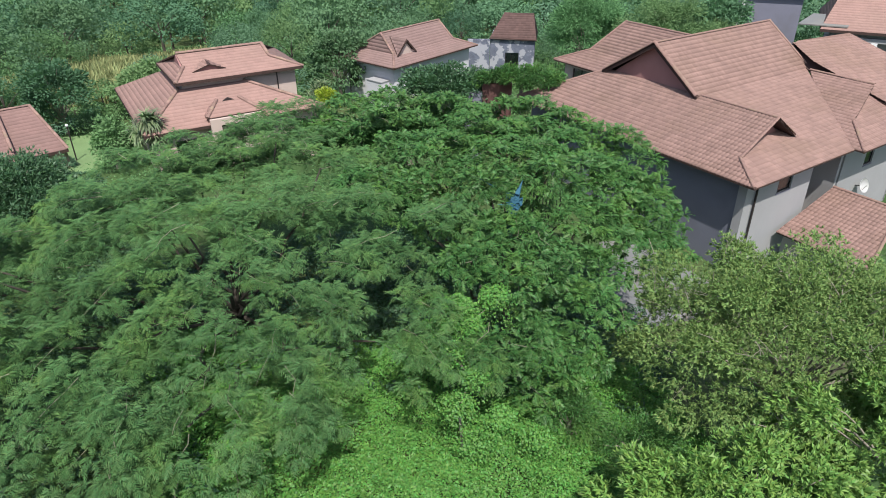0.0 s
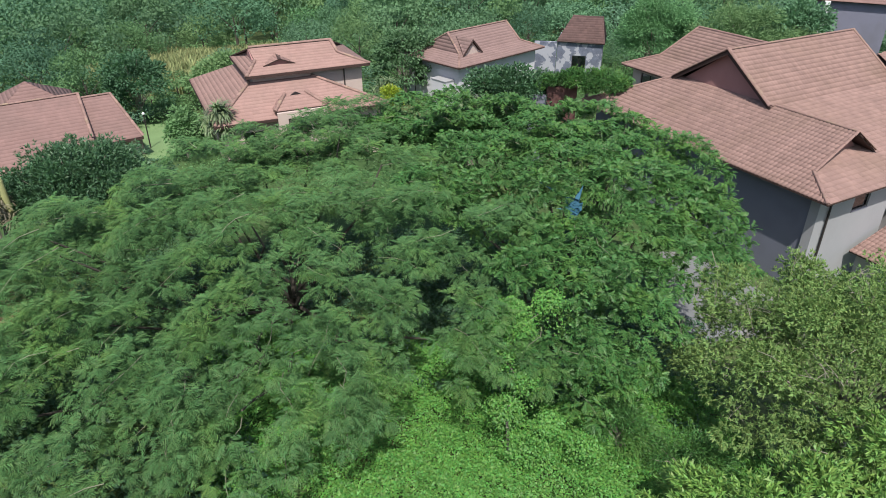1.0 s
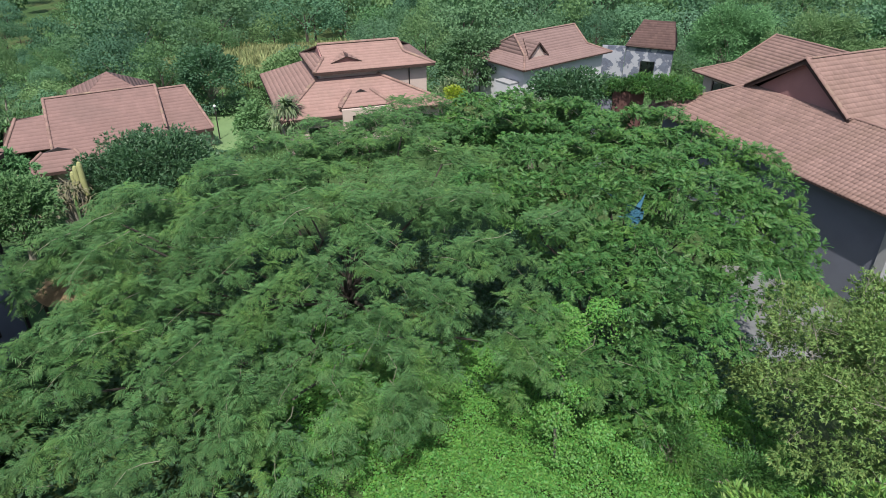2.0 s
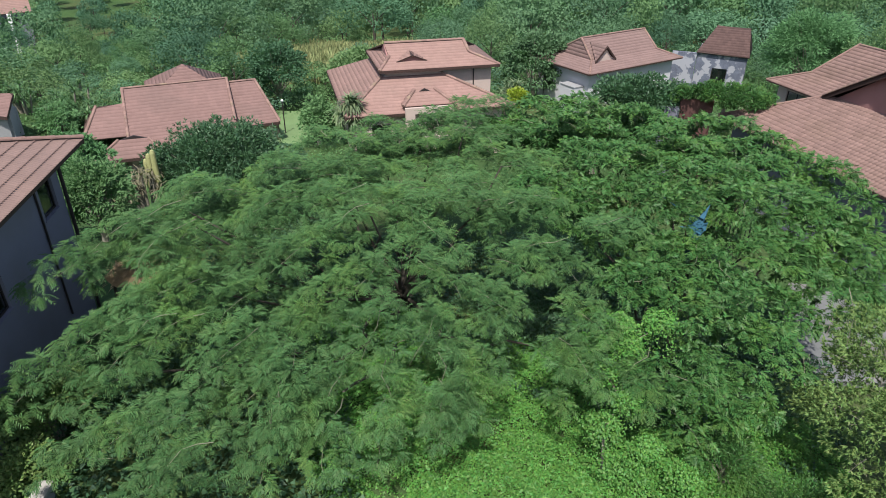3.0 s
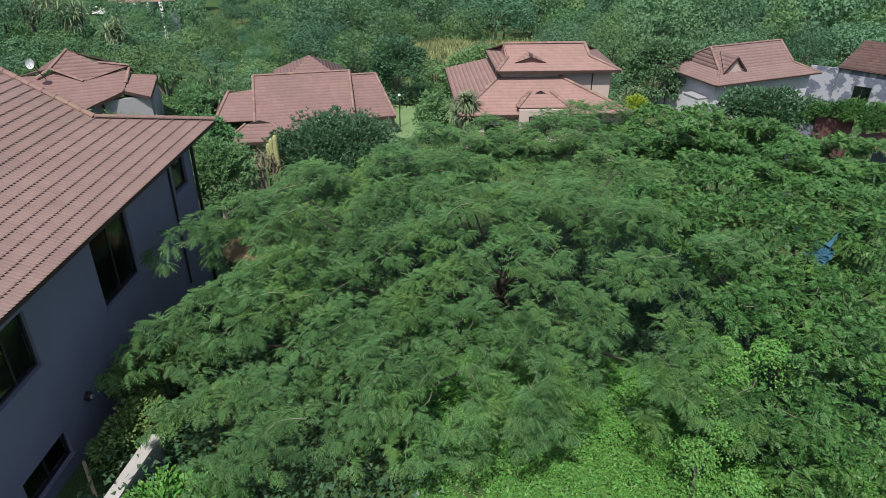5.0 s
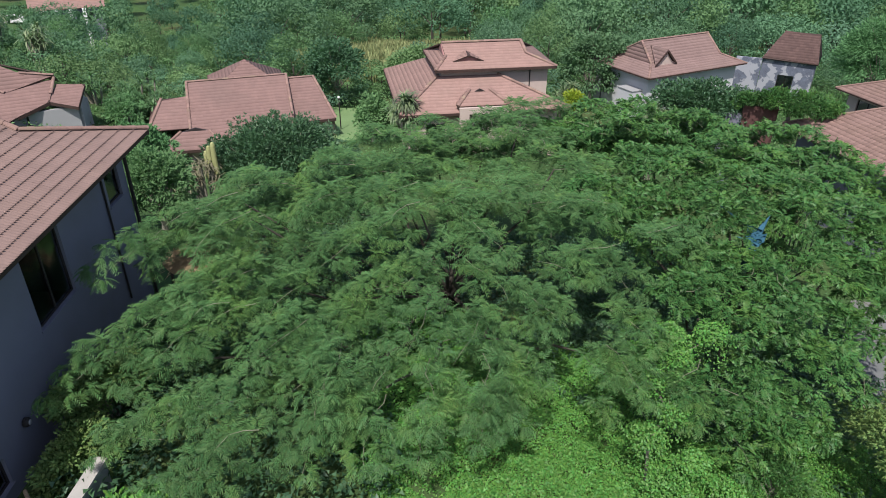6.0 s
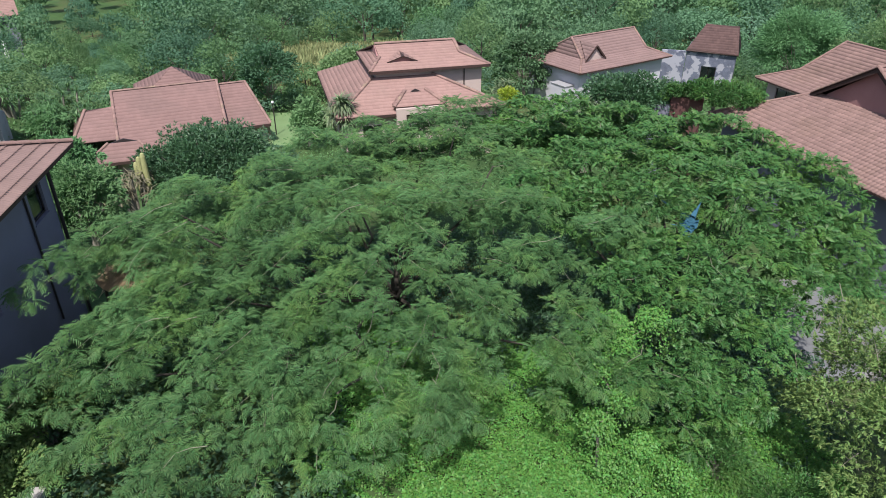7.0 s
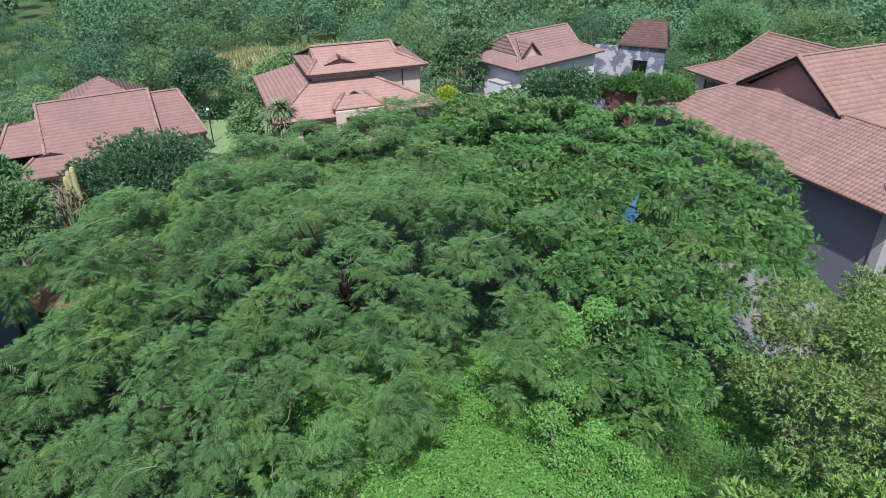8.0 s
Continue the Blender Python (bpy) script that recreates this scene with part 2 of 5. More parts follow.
def tile_islands(poly, seg=4, lift=0.06, amp=0.028, rolls=1, uneven=0.012, lip=0.0):
    """Roof tiles laid over a face: one island of quads a tile, cut off at the face's edges. Also where the whole tiles lie."""
    o, e, up, nrm = slope_of(poly)
    pq = np.array([((p - o).dot(e), (p - o).dot(up)) for p in poly])
    lo, hi = pq[:, 1].min(), pq[:, 1].max()
    pq[:, 1] = np.where(pq[:, 1] < lo + 0.05, lo, np.where(pq[:, 1] > hi - 0.05, hi, pq[:, 1]))

    def span(q):
        q = min(max(q, lo + 1e-4), hi - 1e-4)
        xs = []
        for (x0, y0), (x1, y1) in zip(pq, np.roll(pq, -1, 0)):
            if (y0 - q) * (y1 - q) < 0:
                xs.append(x0 + (x1 - x0) * (q - y0) / (y1 - y0))
        return (min(xs), max(xs)) if xs else (0.0, 0.0)

    vs, spots = [], []
    base, ev, uv, nv = (np.array(k) for k in (o, e, up, nrm))
    rows = max(1, round((hi - lo) / GAUGE))
    gauge = (hi - lo) / rows
    for k in range(rows):
        q0, q1 = lo + k * gauge, lo + (k + 1) * gauge
        (l0, r0), (l1, r1) = span(q0), span(q1)
        js = np.arange(math.floor(min(l0, l1) / WAVE), math.ceil(max(r0, r1) / WAVE))
        p = js[:, None] * WAVE + np.arange(seg + 1)[None] * WAVE / seg
        h = amp * np.abs(np.sin(np.pi * rolls * np.arange(seg + 1) / seg)) ** (0.8 if rolls == 1 else 1.4)
        a, b = np.clip(p, l0, r0), np.clip(p, l1, r1)
        keep = (a[:, -1] - a[:, 0] + b[:, -1] - b[:, 0]) > 0.06
        a, b, j = a[keep], b[keep], js[keep]
        rnd = ((np.sin(j * 12.9898 + k * 78.233) * 43758.5) % 1.0 - 0.5)[:, None] * uneven
        low = base + a[..., None] * ev + q0 * uv + (h + lift + rnd)[..., None] * nv
        top = base + b[..., None] * ev + (q1 + 0.02) * uv + (h * (1.0 if rolls == 1 else 0.2) + 0.004)[..., None] * nv
        rise = low - nv * (lift + 0.02)
        if lip:
            # the rolls stand out at the lower edge only
            tooth = (0.06 * h / amp)[..., None] * uv
            low, rise = low - tooth, rise - tooth + nv * 0.012
            s = lip / gauge
            inner = low * (1 - s) + top * s - (h * 0.78)[..., None] * nv
            top = top - (h * 0.15)[..., None] * nv
        vs.append(np.stack([rise, low, inner, top] if lip else [rise, low, top], 1))
        full = (a[:, -1] - a[:, 0] > WAVE - 1e-3) & (b[:, -1] - b[:, 0] > WAVE - 1e-3) & (q1 - q0 > gauge - 1e-3)
        spots += [(len(vs) - 1, i, float(jj) * WAVE, q0) for i, (jj, ok) in enumerate(zip(j, full)) if ok]
    return vs, spots, (o, e, up, nrm)


def island_faces(count, seg, rows=3):
    k = seg + 1
    one = []
    for r in range(rows - 1):
        for i in range(seg):
            one.append((r * k + i, r * k + i + 1, (r + 1) * k + i + 1, (r + 1) * k + i))
    return (np.array(one)[None] + (np.arange(count) * rows * k)[:, None, None]).reshape(-1, 4)


def roof(house, faces, mat=None, seg=4, name="roof_slope", label="", lift=0.032, amp=0.018):
    """A roof of several slopes: each has its deck, and the tiles on it."""
    if seg < 4:
        seg, lift, amp = 2, 0.007, 0.004
    for f in faces:
        poly = [house.w(*p) for p in f]
        o, e, up, nrm = slope_of(poly)
        bm = bmesh.new()
        prism(bm, [p - nrm * 0.01 for p in poly], -nrm * 0.07)
        deck = part(name, closed(bm), TIMBER, house.root, label)
        vs, _, _ = tile_islands(poly, seg, lift, amp)
        v = np.concatenate([x.reshape(len(x), -1, 3) for x in vs if len(x)])
        soup("roof_tiles", v, island_faces(len(v), seg), mat or TILE_FAR, deck, "rows of wavy terracotta tiles", "stuff")
    return house.root


CAPS = {}


def cap_mesh(r, length, mat):
    """One half-round cap tile along +x, shared by all caps of its size."""
    key = (r, round(length, 2), mat.name)
    if key not in CAPS:
        bm = bmesh.new()
        rings = [[bm.verts.new((x, rr * math.cos(a), rr * 0.8 * math.sin(a) - 0.01)) for a in [math.pi * k / 6 for k in range(7)]] for x, rr in ((0, r * 1.1), (length + 0.03, r * 0.9))]
        for k in range(6):
            bm.faces.new((rings[0][k], rings[0][k + 1], rings[1][k + 1], rings[1][k]))
        bm.faces.new(rings[0])
        me = bpy.data.meshes.new("ridge_tile")
        closed(bm).to_mesh(me)
        bm.free()
        me.materials.append(mat)
        CAPS[key] = me
    return CAPS[key]


def capping(house, roof_ob, p, q, mat=None, r=0.13, single=False):
    """Overlapping half-round cap tiles along a ridge or hip; single: each tile by itself."""
    p, q = house.w(*p), house.w(*q)
    d = q - p
    n = max(1, round(d.length / 0.42))
    side = d.cross(Vector((0, 0, 1))).normalized()
    up = side.cross(d).normalized()
    mat = mat or RIDGE
    if single:
        me = cap_mesh(r, round(d.length / n, 2), mat)
        x = d.normalized()
        turn = Matrix((x, -side, up)).transposed().to_4x4()
        for i in range(n):
            ob = new("ridge_tile", me)
            ob.parent = house.root
            ob.matrix_basis = Matrix.Translation(p + d * (i / n) - whole(house.root)) @ turn
        return
    bm = bmesh.new()
    for i in range(n):
        s, t = p + d * (i / n), p + d * ((i + 1) / n + 0.04 / d.length)
        rings = []
        for at, rr in ((s, r * 1.08), (t, r * 0.92)):
            rings.append([bm.verts.new(at + side * rr * math.cos(a) + up * (rr * 0.8 * math.sin(a) - 0.01)) for a in [math.pi * k / 6 for k in range(7)]])
        for k in range(6):
            bm.faces.new((rings[0][k], rings[0][k + 1], rings[1][k + 1], rings[1][k]))
        bm.faces.new(rings[0])
    return part("ridge_capping", closed(bm), mat, house.root, "row of half-round cap tiles", "stuff")


def fascia(house, p, q, high=0.17):
    """Fascia board and half-round gutter along an eave from p to q (a, b, z)."""
    p, q = house.w(*p), house.w(*q)
    d = (q - p).normalized()
    side = d.cross(Vector((0, 0, 1)))
    bm = bmesh.new()
    box(bm, p - side * 0.02 - Vector((0, 0, high + 0.03)), q - p, side * 0.035, Vector((0, 0, high)))
    part("fascia", closed(bm), TIMBER, house.root)


def barge(house, p, q, depth=0.28):
    p, q = house.w(*p), house.w(*q)
    d = (q - p).normalized()
    side = d.cross(Vector((0, 0, 1))).normalized()
    bm = bmesh.new()
    box(bm, p - side * 0.03 - Vector((0, 0, depth)), q - p, side * 0.06, Vector((0, 0, depth)))
    part("barge_board", closed(bm), TIMBER, house.root)


def wall(house, p, q, z0, z1, holes=(), mat=None, thick=0.24, name="wall"):
    """A wall along p-q (a, b), outer face on the line, solid to its inner side; holes as (from, to, low, high) go through it."""
    a, b = house.w(*p, 0), house.w(*q, 0)
    d = b - a
    length = d.length
    d.normalize()
    inner = Vector((0, 0, 1)).cross(d)
    mid = house.mid - (a + b) / 2
    if inner.dot(mid) < 0:
        inner = -inner
    xs = sorted({0.0, length, *(h[0] for h in holes), *(h[1] for h in holes)})
    zs = sorted({z0, z1, *(h[2] for h in holes), *(h[3] for h in holes)})
    bm = bmesh.new()
    for x0, x1 in zip(xs, xs[1:]):
        for y0, y1 in zip(zs, zs[1:]):
            if any(h[0] <= x0 and x1 <= h[1] and h[2] <= y0 and y1 <= h[3] for h in holes):
                continue
            box(bm, a + d * x0 + Vector((0, 0, y0)), d * (x1 - x0), inner * thick, Vector((0, 0, y1 - y0)))
    bmesh.ops.remove_doubles(bm, verts=bm.verts, dist=0.001)
    ob = part(name, closed(bm), mat or PLASTER, house.root)
    for h in holes:
        window(house, a + d * h[0] + inner * 0.09, d, inner, h[1] - h[0], h[2], h[3])
    return ob


def window(house, at, d, inner, width, z0, z1):
    """A framed window in an opening, with mullions, panes and a sill."""
    at = Vector((at.x, at.y, z0))
    hgt, t, dp = z1 - z0, 0.055, inner * 0.06
    up = Vector((0, 0, 1))
    k = max(1, round(width / 0.9))
    xs = [0, t]
    for i in range(1, k):
        xs += [width * i / k - t / 2, width * i / k + t / 2]
    xs += [width - t, width]
    zs = [0, t, hgt - t, hgt]
    bm = bmesh.new()
    for i in range(len(xs) - 1):
        for j in range(3):
            if i % 2 == 1 and j == 1:
                continue
            box(bm, at + d * xs[i] + up * zs[j], d * (xs[i + 1] - xs[i]), dp, up * (zs[j + 1] - zs[j]))
    bmesh.ops.remove_doubles(bm, verts=bm.verts, dist=0.001)
    fr = part("window", closed(bm), FRAME, house.root, "dark-framed window")
    for i in range(k):
        bm = bmesh.new()
        box(bm, at + d * (width * i / k + t / 2) + inner * 0.025 + up * t, d * (width / k - t), inner * 0.008, up * (hgt - 2 * t))
        part("pane", closed(bm), GLASS, fr).visible_shadow = False
    bm = bmesh.new()
    box(bm, at - d * 0.05 - inner * 0.12 - up * 0.06, d * (width + 0.1), inner * 0.17, up * 0.05)
    part("sill", closed(bm), PLASTER_DARK, fr)


def gable(house, poly, mat, inward, name="gable_wall", thick=0.15):
    bm = bmesh.new()
    prism(bm, [house.w(*p) for p in poly], (house.u * inward[0] + house.n * inward[1]) * thick)
    return part(name, closed(bm), mat, house.root)


def pipe(house, points, r=0.045, name="downpipe", mat=None):
    bm = bmesh.new()
    tube(bm, [house.w(*p) for p in points], [r] * len(points), 8)
    part(name, closed(bm), mat or FRAME, house.root)


def core(house, corners, z0, z1):
    """The dark inside floor of a house, so that its openings look into a room."""
    bm = bmesh.new()
    prism(bm, [house.w(a, b, z0 + 0.1) for a, b in corners], (0, 0, -0.1))
    part("floor_slab", closed(bm), CONCRETE, house.root)
    bm = bmesh.new()
    prism(bm, [house.w(a, b, z1 + 0.1) for a, b in corners], (0, 0, -0.12))
    part("ceiling", closed(bm), SOFFIT, house.root)


# The large grey house across the drive
def big_house():
    h = House((15.22, 31.09, 2.0), 124.54, "large grey plastered two-storey house with terracotta gabled roofs")
    E, K, R = 7.8, 9.84, 12.37
    h.mid = h.w(9.5, 8.5, 0)
    r1 = roof(h, [
        [(0, 0, E), (19.05, 0, E), (15.2, 5.04, K), (2.43, 5.04, K), (2.03, 1.5, 8.41)],
    ], TILE_SUN, label="broad lower roof slope", amp=0.042)
    roof(h, [
        [(0, 9.4, E), (0, 0, E), (7.57, 5.04, K), (7.57, 16.2, K)],
        [(19.05, 0, E), (19.05, 16.6, E), (15.2, 16.6, K), (15.2, 5.04, K)],
    ], TILE_SUN, label="smooth lower roof slope", lift=0.028, amp=0.010)
    r2 = roof(h, [
        [(7.57, 4.55, K), (7.57, 16.6, K), (11.2, 16.6, R), (11.2, 4.55, R)],
        [(15.2, 16.6, K), (15.2, 4.55, K), (11.2, 4.55, R), (11.2, 16.6, R)],
        [(2.43, 5.04, K), (7.57, 5.04, K), (2.3, 7.0, 8.45)],
    ], TILE_SUN, label="steep upper gable roof slope", lift=0.028, amp=0.012)
    for p, q in (((0, 0, E), (2.03, 1.5, 8.45)), ((2.0, 1.5, 8.45), (2.43, 5.04, K)), ((2.43, 5.04, K), (7.5, 5.04, K)), ((2.43, 5.04, K), (2.2, 6.9, 8.5)),
                 ((19.05, 0, E), (15.2, 5.04, K)), ((11.2, 4.5, R), (11.2, 16.6, R)), ((7.57, 4.6, K), (11.2, 4.6, R)), ((11.2, 4.6, R), (15.2, 4.6, K)),
                 ((7.57, 16.55, K), (11.2, 16.55, R))):
        capping(h, r1 if p[2] < 9 else r2, (p[0], p[1], p[2] + 0.06), (q[0], q[1], q[2] + 0.06), r=0.15 if p[1] == q[1] == 4.6 else 0.09, single=True)
    gable(h, [(7.9, 5.04, K - 0.2), (14.9, 5.04, K - 0.2), (11.2, 5.04, R - 0.12)], PLASTER_RED, (0, 1))
    barge(h, (7.5, 4.58, K), (11.2, 4.58, R))
    barge(h, (11.2, 4.58, R), (15.3, 4.58, K))
    gable(h, [(3.1, 2.6, 8.4), (3.1, 5.04, K - 0.12), (3.1, 6.6, 8.4)], PLASTER_RED, (1, 0))
    # right-hand wing with its own hip and gablet
    r3 = roof(h, [
        [(1.3, 9.5, E), (-0.5, 9.5, E), (1.6, 11.9, 8.52), (2.9, 16.1, 9.78), (7.23, 16.1, 9.78)],
        [(-0.5, 18, E), (-0.5, 9.5, E), (1.6, 11.9, 8.52), (1.6, 18, 8.52)],
        [(1.6, 11.9, 8.52), (1.6, 18, 8.52), (3.4, 18, 9.14), (3.4, 13.96, 9.14)],
    ], TILE_SUN, name="wing_roof", lift=0.03, amp=0.02)
    r4 = roof(h, [[(1.0, 16.15, 8.6), (7.4, 16.15, 9.8), (9.5, 17.06, 11.0), (8.47, 22.54, 11.0), (1.0, 22.54, 8.6)]], TILE_SUN, name="wing_roof", lift=0.03, amp=0.02)
    capping(h, r3, (7.2, 16.1, 9.85), (2.9, 16.1, 9.85), r=0.09, single=True)
    capping(h, r3, (-0.5, 9.5, E + 0.06), (1.6, 11.9, 8.58), r=0.09, single=True)
    capping(h, r4, (9.4, 17.06, 11.05), (8.5, 22.5, 11.05), r=0.09, single=True)
    gable(h, [(3.4, 12.6, 8.55), (3.4, 15.9, 9.7), (3.4, 17.5, 8.55)], PLASTER_RED, (1, 0))
    # far wing
    r5 = roof(h, [
        [(25.47, 9.5, E), (15.5, 9.5, E), (15.5, 11.7, 8.69), (23.47, 11.7, 8.69)],
        [(23.47, 11.7, 8.69), (13.0, 11.7, 8.69), (13.0, 14.6, 10.75), (22.6, 14.6, 10.75)],
        [(25.47, 9.5, E), (23.47, 11.7, 8.69), (23.47, 18, 8.69), (25.47, 20, E)],
    ], TILE_SUN, name="wing_roof", lift=0.03, amp=0.02)
    capping(h, r5, (25.47, 9.5, E + .06), (23.47, 11.7, 8.75), r=0.09, single=True)
    capping(h, r5, (23.47, 11.7, 8.75), (22.6, 14.6, 10.8), r=0.09, single=True)
    capping(h, r5, (22.6, 14.6, 10.8), (13.0, 14.6, 10.8), r=0.09, single=True)
    # walls
    g, o = 1.6, 0.9
    W = 19.05
    # the long side under the eave gets the shade-coloured plaster
    wall(h, (o, o), (W - o, o), g, E + 0.1, (), PLASTER_SHADED)
    wall(h, (o, o + 0.24), (o, 7.2), g, E + 0.1, [(2.75, 4.1, 6.15, 7.5)])
    wall(h, (o + 0.24, 7.2), (2.4, 7.2), g, E + 0.3, (), PLASTER_PINK)
    wall(h, (2.4, 7.2), (2.4, 10.4), g, E + 0.3, (), PLASTER_PINK)
    wall(h, (o, 10.4), (2.4, 10.4), g, E + 0.1)
    wall(h, (o, 10.64), (o, 18), g, E + 0.1, [(2.6, 3.6, 5.6, 6.7)])
    wall(h, (W - o, o + 0.24), (W - o, 16), g, E + 0.1)
    wall(h, (W, 10.3), (24.6, 10.3), g, E + 0.1, [(0.8, 4.6, 6.2, 7.4)], PLASTER_PINK)
    wall(h, (24.6, 10.54), (24.6, 18), g, E + 0.1)
    wall(h, (o, 18), (24.6, 18), g, E + 0.1)
    core(h, [(o, o), (W - o, o), (W - o, 17.5), (o, 17.5)], g, E - 0.2)
    for p, q in (((0, 0, E), (W, 0, E)), ((0, 9.4, E), (0, 0, E)), ((1.3, 9.5, E), (-0.5, 9.5, E)), ((25.47, 9.5, E), (15.5, 9.5, E)), ((-0.5, 18, E), (-0.5, 9.5, E))):
        fascia(h, p, q, 0.05)
    pipe(h, [(0.8, 1.75, E - 0.3), (0.8, 1.75, g)], 0.06)
    bm = bmesh.new()
    box(bm, h.w(0.8, 0.8, g), h.u * 0.5, h.n * 0.6, (0, 0, E - g - 0.05))
    part("corner_pier", closed(bm), PLASTER, h.root)
    # low garage roof
    r6 = roof(h, [[(-4.6, 4.4, 3.75), (0.6, 4.4, 3.75), (0.6, 9.6, 5.2), (-3.2, 9.6, 5.2)]], TILE_SUN, name="garage_roof", amp=0.035)
    capping(h, r6, (0.6, 9.6, 5.26), (-3.2, 9.6, 5.26), r=0.09, single=True)
    capping(h, r6, (-3.2, 9.6, 5.26), (-4.6, 4.4, 3.8), r=0.09, single=True)
    wall(h, (-3.9, 5.1), (0.5, 5.1), g, 3.8)
    return h


big_house()


# The house close by, seen from above its eave
def near_house():
    h = House((-17.51, 16.56, 8.2), 114.22 + 180, "slate-grey plastered two-storey house under a terracotta hipped roof")
    h.mid = h.w(6, 6, 0)
    # here a runs back along the eave from the far corner, b is into the house
    E, K = 14.3, 15.25
    L = 16.0
    f1 = [(0, 0, E), (2.8, 2.62, K), (L, 2.62, K), (L, 0, E)]
    f2 = [(2.8, 2.62, K), (2.6, 6.6, 17.3), (L, 6.6, 17.3), (L, 2.62, K)]
    f3 = [(0, 0, E), (0, 10.0, E), (2.8, 7.8, K), (2.8, 2.62, K)]
    f4 = [(2.8, 2.62, K), (2.8, 7.8, K), (2.6, 6.6, 17.3)]
    return h, [f1, f2], [f3, f4], E, K, L


HN, HN_FRONT, HN_SIDE, HN_E, HN_K, HN_L = near_house()
HN.n = -HN.n if HN.n.x > 0 else HN.n
HN.mid = HN.w(8, 6, 0)
HN_ROOF = roof(HN, HN_SIDE, TILE, label="hipped end of the roof")
capping(HN, HN_ROOF, (0, 0, HN_E + .05), (2.8, 2.62, HN_K + .05), r=0.1, single=True)
capping(HN, HN_ROOF, (2.8, 2.62, HN_K + .05), (2.6, 6.6, 17.35), r=0.1, single=True)
wall(HN, (0.5, 0.9), (HN_L, 0.9), 7.4, 14.35, [(0.5, 1.55, 12.35, 13.4), (4.8, 6.85, 11.27, 13.4), (9.8, 12.2, 11.75, 13.3), (9.8, 11.6, 8.85, 9.68)], PLASTER_DARK)
wall(HN, (0.5, 1.14), (0.5, 9.2), 7.4, 14.35, (), PLASTER_DARK)
wall(HN, (HN_L - 0.01, 1.14), (HN_L - 0.01, 9.2), 7.4, 14.35, (), PLASTER_DARK)
wall(HN, (0.5, 9.44), (HN_L, 9.44), 7.4, 14.35, (), PLASTER_DARK)
core(HN, [(0.6, 1.0), (HN_L, 1.0), (HN_L, 9.2), (0.6, 9.2)], 8.2, 14.0)
pipe(HN, [(0.42, 0.84, 13.95), (0.42, 0.84, 7.6)], 0.06)
pipe(HN, [(2.35, 0.86, 14.0), (2.35, 0.86, 9.0)], 0.035)
fascia(HN, (0, 0, HN_E), (HN_L, 0, HN_E), 0.1)
fascia(HN, (0, 0, HN_E), (0, 10, HN_E))


